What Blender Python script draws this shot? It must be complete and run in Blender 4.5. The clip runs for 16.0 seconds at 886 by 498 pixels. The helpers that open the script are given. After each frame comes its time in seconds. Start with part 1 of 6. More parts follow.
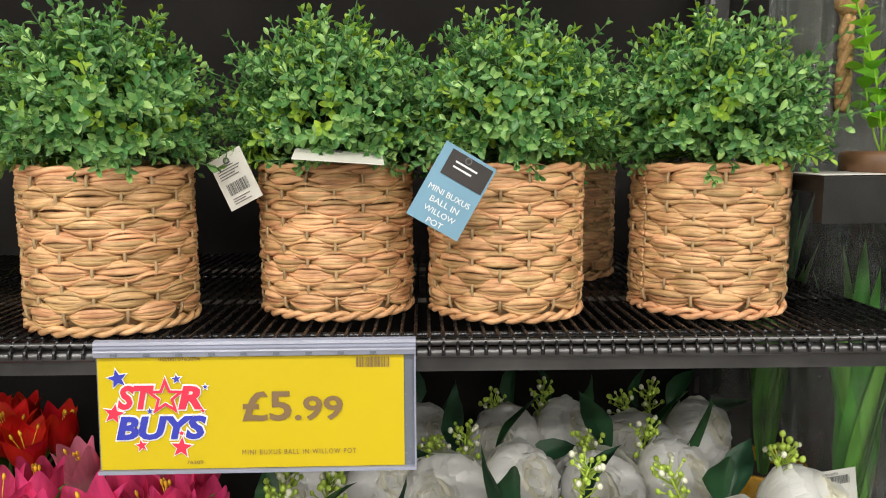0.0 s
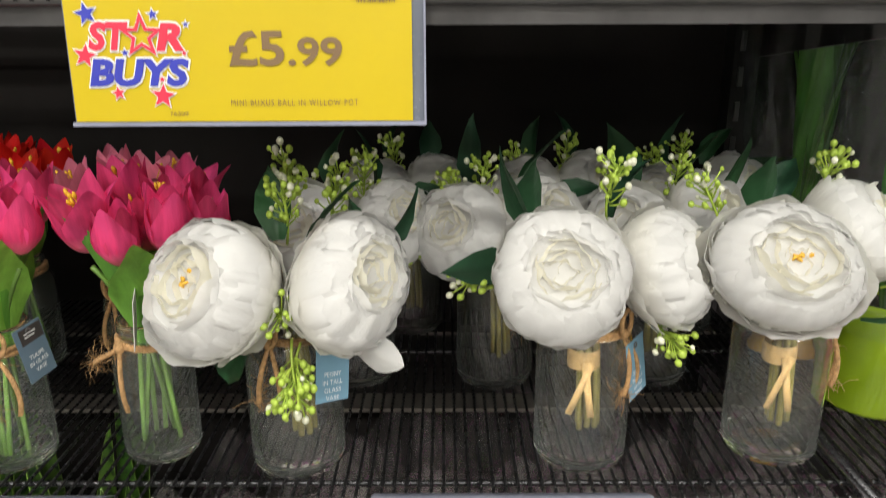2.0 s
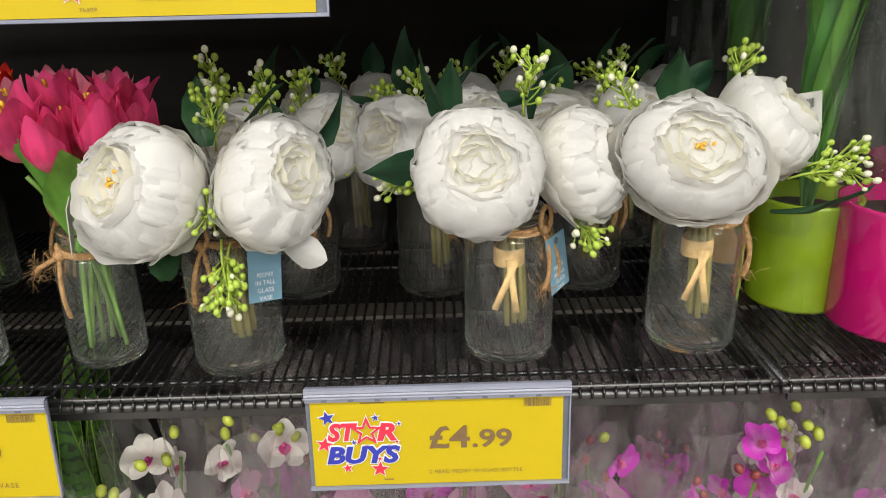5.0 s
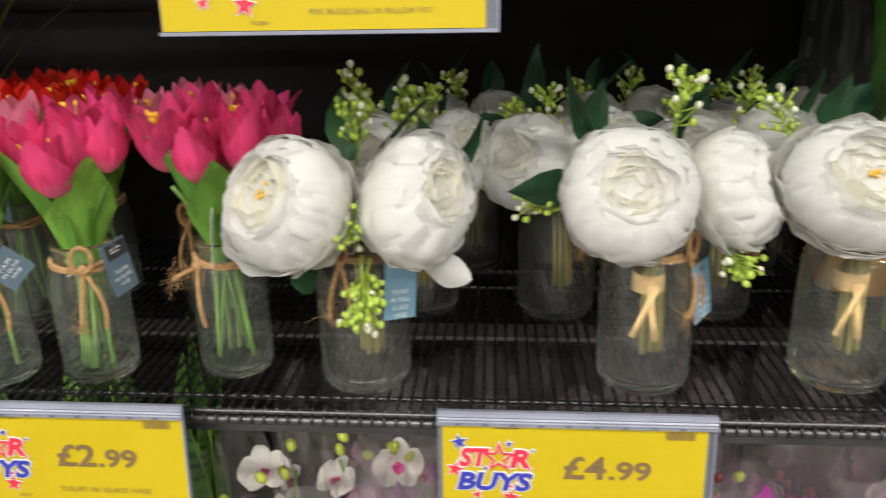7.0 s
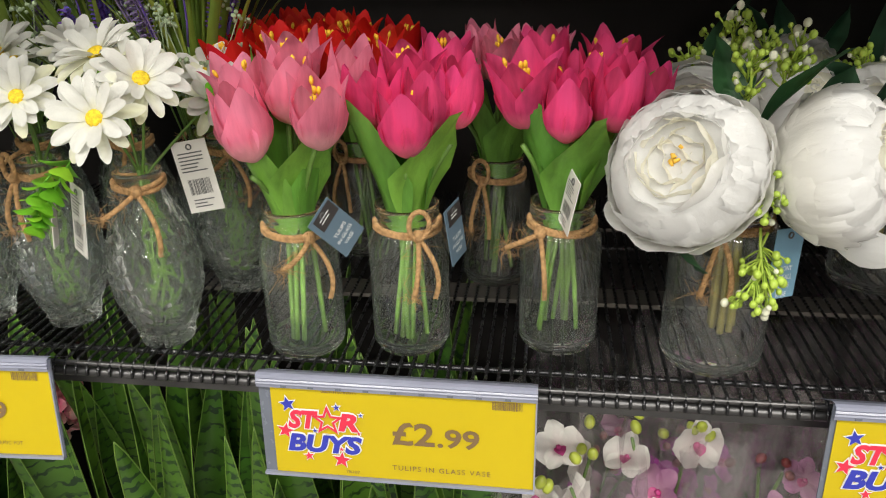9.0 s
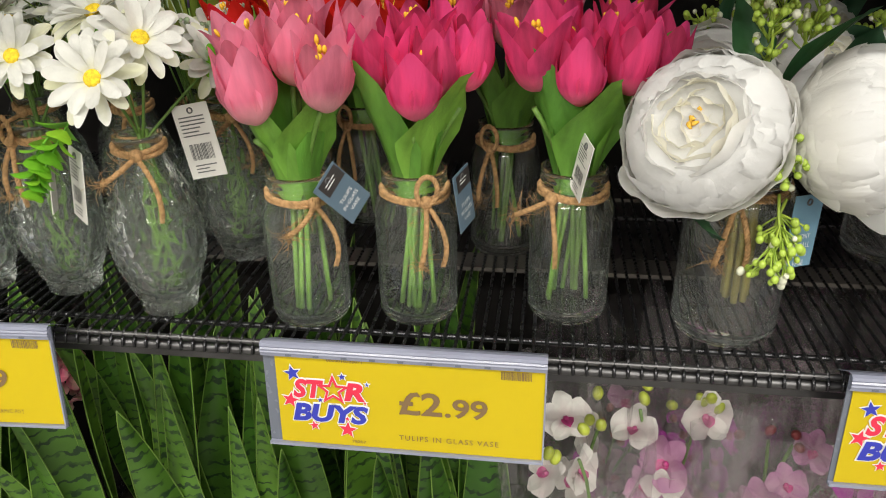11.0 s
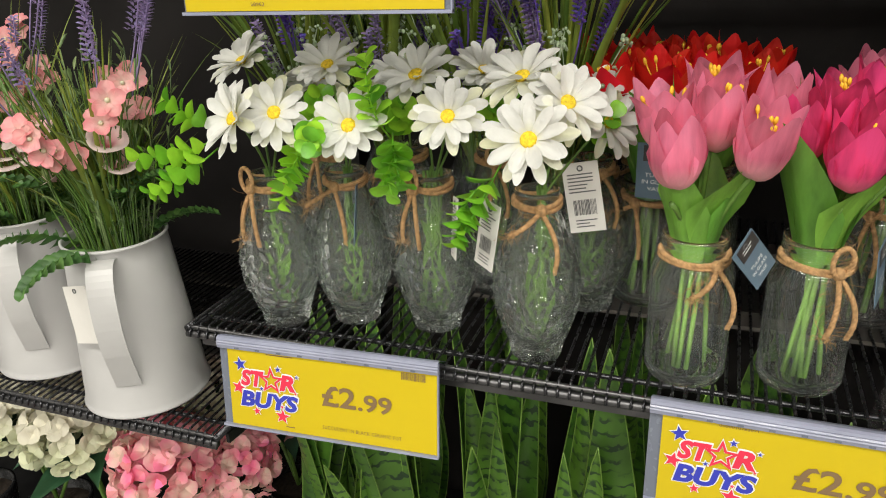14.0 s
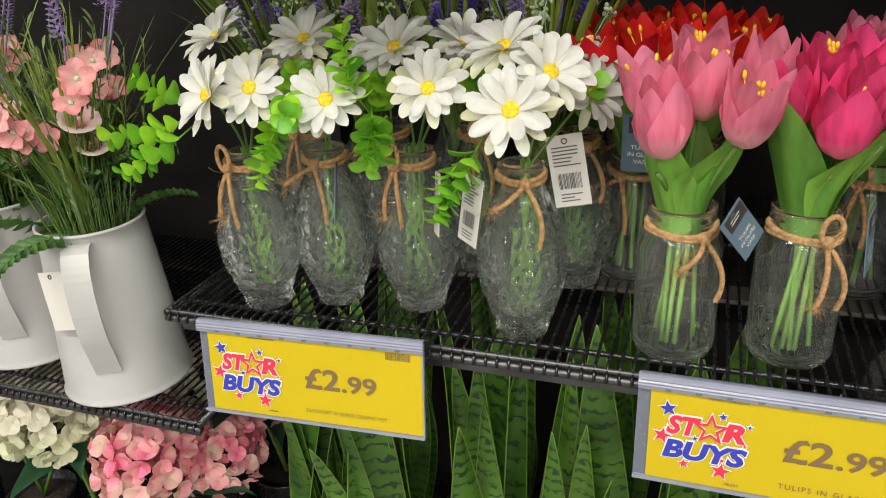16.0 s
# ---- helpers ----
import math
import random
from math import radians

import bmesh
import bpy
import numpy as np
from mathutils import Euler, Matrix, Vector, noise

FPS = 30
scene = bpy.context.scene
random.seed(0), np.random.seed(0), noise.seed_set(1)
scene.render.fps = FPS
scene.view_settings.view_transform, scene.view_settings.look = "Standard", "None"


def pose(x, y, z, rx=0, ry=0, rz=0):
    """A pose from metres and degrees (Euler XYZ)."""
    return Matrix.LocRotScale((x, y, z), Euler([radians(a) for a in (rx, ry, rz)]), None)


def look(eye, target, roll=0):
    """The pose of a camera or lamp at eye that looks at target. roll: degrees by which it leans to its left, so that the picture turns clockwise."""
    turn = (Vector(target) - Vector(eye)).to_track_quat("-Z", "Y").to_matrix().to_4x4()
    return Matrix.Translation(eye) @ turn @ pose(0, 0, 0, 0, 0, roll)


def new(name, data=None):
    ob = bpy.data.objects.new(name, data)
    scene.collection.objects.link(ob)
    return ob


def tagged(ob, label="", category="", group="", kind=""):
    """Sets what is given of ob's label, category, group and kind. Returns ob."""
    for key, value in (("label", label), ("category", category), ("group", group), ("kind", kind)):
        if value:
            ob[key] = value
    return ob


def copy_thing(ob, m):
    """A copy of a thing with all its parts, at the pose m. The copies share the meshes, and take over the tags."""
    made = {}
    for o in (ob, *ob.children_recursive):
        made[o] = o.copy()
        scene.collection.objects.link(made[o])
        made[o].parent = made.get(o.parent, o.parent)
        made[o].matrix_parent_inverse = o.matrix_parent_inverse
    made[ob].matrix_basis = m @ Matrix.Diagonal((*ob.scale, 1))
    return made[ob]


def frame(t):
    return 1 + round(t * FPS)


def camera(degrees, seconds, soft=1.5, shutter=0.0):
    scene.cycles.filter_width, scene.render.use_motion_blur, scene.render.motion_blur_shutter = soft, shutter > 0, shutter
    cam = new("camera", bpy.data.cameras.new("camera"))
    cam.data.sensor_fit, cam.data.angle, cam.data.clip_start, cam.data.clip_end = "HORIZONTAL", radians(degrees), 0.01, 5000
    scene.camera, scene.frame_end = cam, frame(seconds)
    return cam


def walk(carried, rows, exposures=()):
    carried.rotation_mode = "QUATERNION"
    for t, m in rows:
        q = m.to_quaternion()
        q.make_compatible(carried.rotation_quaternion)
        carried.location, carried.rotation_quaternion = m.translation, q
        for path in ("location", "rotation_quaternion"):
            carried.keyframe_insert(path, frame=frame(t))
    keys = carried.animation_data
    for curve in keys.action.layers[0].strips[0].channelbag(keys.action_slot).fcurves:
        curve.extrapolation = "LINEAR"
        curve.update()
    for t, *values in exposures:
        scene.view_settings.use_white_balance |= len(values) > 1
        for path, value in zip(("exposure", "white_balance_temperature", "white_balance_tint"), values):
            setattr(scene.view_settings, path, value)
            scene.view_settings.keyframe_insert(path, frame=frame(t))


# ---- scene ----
cam = camera(61.7, 16.0, soft=1.0, shutter=0.4)
PATH = [
    (0, (0.033, 0.042, 1.487), (0.084, 2.024, 1.225), -0.2),
    (0.5, (0.033, 0.052, 1.47), (0.078, 2.029, 1.173), -0.1),
    (1, (0.03, 0.061, 1.402), (0.052, 2.029, 1.043), -0.2),
    (1.5, (0.028, 0.068, 1.356), (0.026, 2.013, 0.889), -0.3),
    (2, (0.038, 0.071, 1.338), (0.032, 1.979, 0.739), -0.2),
    (2.5, (0.037, 0.048, 1.317), (0.025, 1.916, 0.602), -0.6),
    (3, (0.038, -0.011, 1.334), (0.034, 1.845, 0.59), -0.9),
    (3.5, (0.067, -0.009, 1.322), (0.081, 1.842, 0.566), -1.3),
    (4, (0.082, 0.022, 1.309), (0.108, 1.875, 0.557), -1.5),
    (4.2, (0.081, 0.033, 1.31), (0.109, 1.887, 0.56), -1.5),
    (6.3, (0.104, 0.039, 1.292), (0.052, 1.927, 0.635), -0.5),
    (6.5, (0.096, 0.043, 1.299), (0.02, 1.925, 0.627), -0.5),
    (7, (0.026, 0.049, 1.303), (-0.116, 1.928, 0.634), -1.0),
    (7.5, (-0.089, 0.059, 1.315), (-0.255, 1.915, 0.59), -1.0),
    (8, (-0.186, 0.069, 1.316), (-0.401, 1.902, 0.545), -1.3),
    (8.5, (-0.216, 0.082, 1.314), (-0.463, 1.901, 0.521), -1.4),
    (9, (-0.219, 0.091, 1.306), (-0.482, 1.897, 0.487), -1.4),
    (9.2, (-0.221, 0.092, 1.307), (-0.489, 1.893, 0.48), -1.3),
    (11.5, (-0.226, 0.1, 1.291), (-0.488, 1.875, 0.409), -1.2),
    (12, (-0.233, 0.099, 1.289), (-0.546, 1.873, 0.418), -1.2),
    (12.5, (-0.282, 0.086, 1.303), (-0.684, 1.855, 0.461), -1.5),
    (13, (-0.361, 0.061, 1.33), (-0.88, 1.81, 0.511), -1.8),
    (13.5, (-0.392, 0.042, 1.328), (-1.018, 1.773, 0.546), -2.2),
    (14, (-0.4, 0.05, 1.322), (-1.068, 1.767, 0.543), -2.7),
    (14.5, (-0.4, 0.062, 1.313), (-1.07, 1.774, 0.527), -2.9),
    (15, (-0.395, 0.065, 1.314), (-1.055, 1.778, 0.519), -3.1),
    (15.5, (-0.398, 0.06, 1.313), (-1.045, 1.774, 0.509), -3.1),
    (16, (-0.399, 0.06, 1.309), (-1.036, 1.773, 0.496), -3.3),
]
walk(cam, [(t, look(eye, target, roll)) for t, eye, target, roll in PATH])

# ---- light ----
world = bpy.data.worlds.new("world")
scene.world = world
world.use_nodes = True
world.node_tree.nodes["Background"].inputs[0].default_value = (0.9, 0.95, 1.0, 1)
world.node_tree.nodes["Background"].inputs[1].default_value = 0.035


def strip_light(x, y, z, sx, sy, power):
    lamp = bpy.data.lights.new("ceiling_lamp", "AREA")
    lamp.shape, lamp.size, lamp.size_y, lamp.energy = "RECTANGLE", sx, sy, power
    lamp.color = (1.0, 0.965, 0.88)
    ob = new("ceiling_lamp", lamp)
    ob.matrix_world = pose(x, y, z)
    return ob


LAMP_Z = 2.92
for lx in (-2.1, -0.7, 0.7, 2.1):
    strip_light(lx, -0.85, LAMP_Z, 1.2, 0.16, 25)
    strip_light(lx, -2.45, LAMP_Z, 1.2, 0.16, 36)
scene.view_settings.exposure = 0.0

# ---- materials ----


def mat(name, color, rough=0.5, metal=0.0, var=0.15, scale=40.0, bump=0.0, bscale=200.0, island=0.0, hue=0.0, obj=0.0, trans=0.0,
        color2=None, spec=0.5, coat=0.0, stretch=(1, 1, 1)):
    """A plain procedural surface: noise between two tones, a second finer grain in the roughness and relief."""
    m = bpy.data.materials.new(name)
    m.use_nodes = True
    nt = m.node_tree
    n, l = nt.nodes, nt.links
    b = n["Principled BSDF"]
    b.inputs["Metallic"].default_value = metal
    b.inputs["Specular IOR Level"].default_value = spec
    b.inputs["Coat Weight"].default_value = coat
    tc = n.new("ShaderNodeTexCoord")
    mp = n.new("ShaderNodeMapping")
    mp.inputs["Scale"].default_value = stretch
    l.new(tc.outputs["Object"], mp.inputs[0])
    no = n.new("ShaderNodeTexNoise")
    no.inputs["Scale"].default_value, no.inputs["Detail"].default_value = scale, 4
    l.new(mp.outputs[0], no.inputs["Vector"])
    c2 = color2 or tuple(c * (1 - var) for c in color)
    ramp = n.new("ShaderNodeValToRGB")
    ramp.color_ramp.elements[0].position, ramp.color_ramp.elements[1].position = 0.35, 0.65
    ramp.color_ramp.elements[0].color = (*c2, 1)
    ramp.color_ramp.elements[1].color = (*[min(1, c * (1 + var * 0.5)) for c in color], 1)
    l.new(no.outputs["Fac"], ramp.inputs[0])
    out = ramp.outputs[0]
    if island or obj:
        src = n.new("ShaderNodeNewGeometry").outputs["Random Per Island"] if island else n.new("ShaderNodeObjectInfo").outputs["Random"]
        k = island or obj
        mr = n.new("ShaderNodeMapRange")
        mr.inputs[3].default_value, mr.inputs[4].default_value = 1 - k, 1 + k
        l.new(src, mr.inputs[0])
        hs = n.new("ShaderNodeHueSaturation")
        l.new(mr.outputs[0], hs.inputs["Value"])
        mh = n.new("ShaderNodeMapRange")
        mh.inputs[3].default_value, mh.inputs[4].default_value = 0.5 + hue, 0.5 - hue
        l.new(src, mh.inputs[0])
        l.new(mh.outputs[0], hs.inputs["Hue"])
        l.new(out, hs.inputs["Color"])
        out = hs.outputs[0]
    l.new(out, b.inputs["Base Color"])
    n2 = n.new("ShaderNodeTexNoise")
    n2.inputs["Scale"].default_value, n2.inputs["Detail"].default_value = bscale, 5
    l.new(mp.outputs[0], n2.inputs["Vector"])
    rr = n.new("ShaderNodeMapRange")
    rr.inputs[3].default_value, rr.inputs[4].default_value = max(0.02, rough - 0.1), min(1, rough + 0.1)
    l.new(n2.outputs["Fac"], rr.inputs[0])
    l.new(rr.outputs[0], b.inputs["Roughness"])
    if bump:
        bp = n.new("ShaderNodeBump")
        bp.inputs["Strength"].default_value, bp.inputs["Distance"].default_value = 1.0, bump
        l.new(n2.outputs["Fac"], bp.inputs["Height"])
        l.new(bp.outputs[0], b.inputs["Normal"])
    if trans:
        mix, tl = n.new("ShaderNodeMixShader"), n.new("ShaderNodeBsdfTranslucent")
        mix.inputs[0].default_value = trans
        l.new(out, tl.inputs[0])
        l.new(b.outputs[0], mix.inputs[1])
        l.new(tl.outputs[0], mix.inputs[2])
        l.new(mix.outputs[0], n["Material Output"].inputs[0])
    return m


def glass_mat(name, tint, rough=0.02, bump=0.0, bscale=60.0, haze=0.018):
    m = bpy.data.materials.new(name)
    m.use_nodes = True
    n, l = m.node_tree.nodes, m.node_tree.links
    g = n.new("ShaderNodeBsdfGlass")
    g.inputs["Color"].default_value, g.inputs["Roughness"].default_value, g.inputs["IOR"].default_value = (*tint, 1), rough, 1.52
    if bump:
        tc, no, bp = n.new("ShaderNodeTexCoord"), n.new("ShaderNodeTexNoise"), n.new("ShaderNodeBump")
        no.inputs["Scale"].default_value = bscale
        l.new(tc.outputs["Object"], no.inputs["Vector"])
        bp.inputs["Distance"].default_value = bump
        l.new(no.outputs["Fac"], bp.inputs["Height"])
        l.new(bp.outputs[0], g.inputs["Normal"])
    # White mixed into the glass stands for glints and reflected shop light.
    mix, df = n.new("ShaderNodeMixShader"), n.new("ShaderNodeBsdfTranslucent")
    df.inputs[0].default_value = (0.85, 0.9, 0.88, 1)
    mix.inputs[0].default_value = haze
    l.new(g.outputs[0], mix.inputs[1])
    l.new(df.outputs[0], mix.inputs[2])
    l.new(mix.outputs[0], n["Material Output"].inputs[0])
    return m


def film_mat(name, tint=(0.95, 0.97, 0.98), gloss=0.05, haze=0.008):
    """Clear wrapping film: mostly open, with glossy creases and a little milky haze."""
    m = bpy.data.materials.new(name)
    m.use_nodes = True
    n, l = m.node_tree.nodes, m.node_tree.links
    tr, gl, df = n.new("ShaderNodeBsdfTransparent"), n.new("ShaderNodeBsdfGlossy"), n.new("ShaderNodeBsdfDiffuse")
    tr.inputs[0].default_value = (*tint, 1)
    gl.inputs["Roughness"].default_value = 0.07
    df.inputs[0].default_value = (0.8, 0.8, 0.8, 1)
    tc, no, bp = n.new("ShaderNodeTexCoord"), n.new("ShaderNodeTexNoise"), n.new("ShaderNodeBump")
    no.inputs["Scale"].default_value, no.inputs["Detail"].default_value = 45, 6
    l.new(tc.outputs["Object"], no.inputs["Vector"])
    bp.inputs["Distance"].default_value = 0.006
    l.new(no.outputs["Fac"], bp.inputs["Height"])
    l.new(bp.outputs[0], gl.inputs["Normal"])
    lw, mul = n.new("ShaderNodeLayerWeight"), n.new("ShaderNodeMath")
    lw.inputs[0].default_value = 0.3
    mul.operation, mul.inputs[1].default_value = "MULTIPLY_ADD", 0.2
    mul.inputs[2].default_value = gloss
    l.new(lw.outputs["Facing"], mul.inputs[0])
    m1, m2 = n.new("ShaderNodeMixShader"), n.new("ShaderNodeMixShader")
    m1.inputs[0].default_value = haze
    l.new(tr.outputs[0], m1.inputs[1])
    l.new(df.outputs[0], m1.inputs[2])
    l.new(mul.outputs[0], m2.inputs[0])
    l.new(m1.outputs[0], m2.inputs[1])
    l.new(gl.outputs[0], m2.inputs[2])
    l.new(m2.outputs[0], n["Material Output"].inputs[0])
    return m


def flower_mat(name, tip, base, axis_len, trans=0.3, rough=0.55, hue=0.0, vary=0.12, streak=0.08):
    """Fabric petal: tone runs from base to tip along the petal (local z), with fine veins."""
    m = mat(name, tip, rough, var=streak, scale=60, bump=0.0010, bscale=260, island=vary, hue=hue, trans=trans, spec=0.25, stretch=(1, 1, 0.2))
    n, l = m.node_tree.nodes, m.node_tree.links
    tc = [x for x in n if x.type == "TEX_COORD"][0]
    ramp = [x for x in n if x.type == "VALTORGB"][0]
    targets = [k.to_socket for k in ramp.outputs[0].links]
    sep, mr, mix = n.new("ShaderNodeSeparateXYZ"), n.new("ShaderNodeMapRange"), n.new("ShaderNodeMixRGB")
    l.new(tc.outputs["Object"], sep.inputs[0])
    mr.inputs[1].default_value, mr.inputs[2].default_value = 0.0, axis_len
    l.new(sep.outputs["Z"], mr.inputs[0])
    l.new(mr.outputs[0], mix.inputs[0])
    mix.inputs[1].default_value = (*base, 1)
    l.new(ramp.outputs[0], mix.inputs[2])
    for s in targets:
        l.new(mix.outputs[0], s)
    return m


M_BLACK = mat("black_metal", (0.018, 0.0178, 0.018), 0.45, 0.0, spec=0.3, var=0.4, scale=30, bump=0.0002, bscale=500)
M_WIRE = mat("dark_chrome_wire", (0.06, 0.06, 0.065), 0.28, 0.85, var=0.3, scale=60)
M_RAIL = mat("gunmetal_rail", (0.13, 0.128, 0.132), 0.38, 0.9, var=0.25, scale=25)
M_BACK = mat("black_back_panel", (0.017, 0.0155, 0.015), 0.9, var=0.3, scale=6, spec=0.08)
M_BRACE = mat("brace_metal", (0.11, 0.10, 0.09), 0.4, 0.6, var=0.3, scale=20)
M_FLOOR = mat("vinyl_floor", (0.28, 0.27, 0.26), 0.35, var=0.15, scale=3)
M_WALL = mat("painted_wall", (0.58, 0.58, 0.57), 0.7, var=0.08, scale=2)
M_CEIL = mat("ceiling_tile", (0.75, 0.75, 0.74), 0.85, var=0.06, scale=4)
# mottled tone for the added block that the glass reflects
M_FAR = mat("unseen_far_goods", (0.62, 0.60, 0.57), 0.6, var=0.5, scale=5, color2=(0.18, 0.17, 0.17))
M_WILLOW = mat("willow_strand", (0.63, 0.375, 0.185), 0.45, var=0.35, scale=45, bump=0.0007, bscale=160, obj=0.24, hue=0.012, stretch=(1, 1, 3), color2=(0.38, 0.20, 0.085))
M_STAKE = mat("willow_stake", (0.40, 0.27, 0.14), 0.6, var=0.3, scale=80, bump=0.0004)
M_BUX = mat("buxus_leaf", (0.25, 0.47, 0.16), 0.27, var=0.25, scale=90, island=0.45, hue=0.035, trans=0.25, color2=(0.12, 0.29, 0.075))
M_BUXL = mat("buxus_young_leaf", (0.32, 0.52, 0.06), 0.4, var=0.2, scale=90, island=0.25, hue=0.02, trans=0.3)
M_BUXCORE = mat("buxus_twigs", (0.06, 0.15, 0.04), 0.7, var=0.4, scale=120)
# The haze share lightens jars and vases in place of reflections.
M_GLASS = glass_mat("clear_glass", (0.995, 1.0, 0.995), 0.004, haze=0.028)
M_GLASSV = glass_mat("embossed_glass", (0.99, 1.0, 0.995), 0.006, haze=0.03)
M_TWINE = mat("jute_twine", (0.46, 0.27, 0.12), 0.85, var=0.35, scale=300, bump=0.0006, bscale=700)
M_RAFFIA = mat("raffia_tie", (0.60, 0.40, 0.17), 0.6, var=0.25, scale=120)
M_STEM = mat("green_stem", (0.13, 0.25, 0.045), 0.45, var=0.25, scale=60, obj=0.2, trans=0.1)
M_STEMO = mat("olive_stem", (0.23, 0.20, 0.05), 0.5, var=0.25, scale=60, obj=0.15)
M_TLEAF = mat("tulip_leaf", (0.17, 0.40, 0.055), 0.42, var=0.3, scale=25, bump=0.0005, bscale=120, obj=0.25, hue=0.012, trans=0.3, stretch=(3, 3, 0.4))
M_PLEAF = mat("peony_leaf", (0.024, 0.085, 0.036), 0.45, var=0.3, scale=35, bump=0.0004, obj=0.25, hue=0.02, trans=0.12)
M_PSEPAL = mat("peony_sepal", (0.15, 0.30, 0.05), 0.5, var=0.2, scale=35, obj=0.2, trans=0.2, color2=(0.50, 0.10, 0.06))
M_WHITE = flower_mat("white_petal", (0.90, 0.90, 0.898), (0.90, 0.892, 0.86), 0.02, trans=0.50, vary=0.03, streak=0.04)
M_CREAM = mat("cream_petal", (0.92, 0.90, 0.80), 0.6, var=0.04, scale=60, bump=0.0006, bscale=260, island=0.04, trans=0.5, spec=0.2)
M_PEONYC = mat("peony_centre", (0.88, 0.52, 0.06), 0.6, var=0.3, scale=200)
M_BERRYG = mat("green_berry", (0.42, 0.58, 0.08), 0.35, var=0.15, scale=60, island=0.2, hue=0.01, trans=0.1)
M_BERRYW = mat("white_berry", (0.78, 0.79, 0.62), 0.35, var=0.1, scale=60, island=0.06, trans=0.1)
M_TPINK = flower_mat("pale_pink_petal", (0.97, 0.27, 0.41), (0.97, 0.66, 0.66), 0.030, streak=0.36, vary=0.12, hue=0.006, trans=0.48)
M_THOT = flower_mat("hot_pink_petal", (0.97, 0.08, 0.26), (0.97, 0.32, 0.42), 0.024, streak=0.45, vary=0.15, hue=0.008, trans=0.48)
M_TRED = flower_mat("red_petal", (0.72, 0.018, 0.012), (0.72, 0.05, 0.02), 0.02, hue=0.008, trans=0.35)
M_ANTHER = mat("yellow_anther", (0.85, 0.50, 0.03), 0.6, var=0.2, scale=200)
M_DAISY = flower_mat("daisy_petal", (0.80, 0.80, 0.765), (0.80, 0.80, 0.55), 0.006, vary=0.04)
M_DAISYC = mat("daisy_disc", (0.86, 0.60, 0.02), 0.7, var=0.3, scale=500, bump=0.0008, bscale=900)
M_EUC = mat("eucalyptus_leaf", (0.27, 0.60, 0.04), 0.36, var=0.2, scale=60, obj=0.3, hue=0.02, trans=0.25)
M_GRASS = mat("grass_blade", (0.22, 0.31, 0.045), 0.45, var=0.3, scale=30, island=0.35, hue=0.03, trans=0.2)
M_LAV = mat("lavender_bloom", (0.17, 0.09, 0.46), 0.6, var=0.3, scale=150, island=0.3, hue=0.03)
M_LILAC = mat("lilac_bloom", (0.32, 0.24, 0.46), 0.6, var=0.3, scale=150, island=0.3, hue=0.03)
M_GYP = mat("pale_blossom", (0.40, 0.50, 0.32), 0.6, var=0.2, scale=150, island=0.15)
M_BLUSH = flower_mat("blush_petal", (0.92, 0.33, 0.37), (0.90, 0.72, 0.64), 0.008, hue=0.01)
M_CALLA = flower_mat("calla_petal", (0.90, 0.74, 0.70), (0.90, 0.36, 0.40), 0.026, hue=0.006)
M_FILL = mat("grey_green_foliage", (0.20, 0.30, 0.11), 0.45, var=0.3, scale=60, island=0.35, hue=0.025, trans=0.25)
M_FERN = mat("fern_leaf", (0.09, 0.20, 0.045), 0.5, var=0.3, scale=60, island=0.3, hue=0.02, trans=0.15)
M_ENAMEL = mat("white_enamel", (0.52, 0.515, 0.51), 0.36, var=0.05, scale=14, bump=0.0002, bscale=60)
M_YELLOW = mat("yellow_card", (0.57, 0.43, 0.004), 0.42, var=0.03, scale=9, spec=0.4, coat=0.15)
M_PRICE = mat("brown_print", (0.20, 0.125, 0.06), 0.5, var=0.05, scale=40)
M_RED = mat("red_print", (0.72, 0.03, 0.075), 0.45, var=0.05, scale=40)
M_BLUE = mat("blue_print", (0.035, 0.045, 0.42), 0.45, var=0.05, scale=40)
M_HALO = mat("white_print", (0.85, 0.85, 0.83), 0.45, var=0.03, scale=40)
M_CLIP = mat("clear_blue_plastic", (0.36, 0.38, 0.50), 0.22, var=0.12, scale=20, trans=0.25, spec=0.6)
M_HOLD = mat("smoky_plastic_sleeve", (0.17, 0.19, 0.24), 0.25, var=0.1, scale=20, trans=0.15, spec=0.6)
M_TAGB = mat("blue_card", (0.17, 0.33, 0.46), 0.55, var=0.06, scale=30)
M_TAGS = mat("slate_blue_card", (0.10, 0.155, 0.21), 0.5, var=0.06, scale=30)
M_TAGK = mat("charcoal_card", (0.035, 0.03, 0.03), 0.5, var=0.1, scale=30)
M_TAGW = mat("white_card", (0.72, 0.70, 0.66), 0.55, var=0.05, scale=30)
M_INK = mat("grey_ink", (0.12, 0.12, 0.12), 0.6, var=0.1, scale=100)
M_INKW = mat("white_ink", (0.85, 0.87, 0.88), 0.6, var=0.05, scale=100)
M_FILM = film_mat("wrapping_film", gloss=0.035, haze=0.005)
M_FILMO = film_mat("dull_wrapping_film", (0.96, 0.94, 0.95), 0.09, 0.03)
M_LIME = mat("lime_glaze", (0.27, 0.42, 0.015), 0.22, var=0.1, scale=14, coat=0.4)
M_MAG = mat("magenta_glaze", (0.60, 0.006, 0.17), 0.18, var=0.08, scale=14, coat=0.5)
M_YPOT = mat("yellow_glaze", (0.70, 0.36, 0.02), 0.25, var=0.1, scale=14, coat=0.4)
M_KPOT = mat("black_ceramic", (0.015, 0.015, 0.016), 0.25, var=0.2, scale=14)
M_SOIL = mat("dark_compost", (0.03, 0.02, 0.012), 0.95, var=0.5, scale=150, bump=0.003, bscale=120)
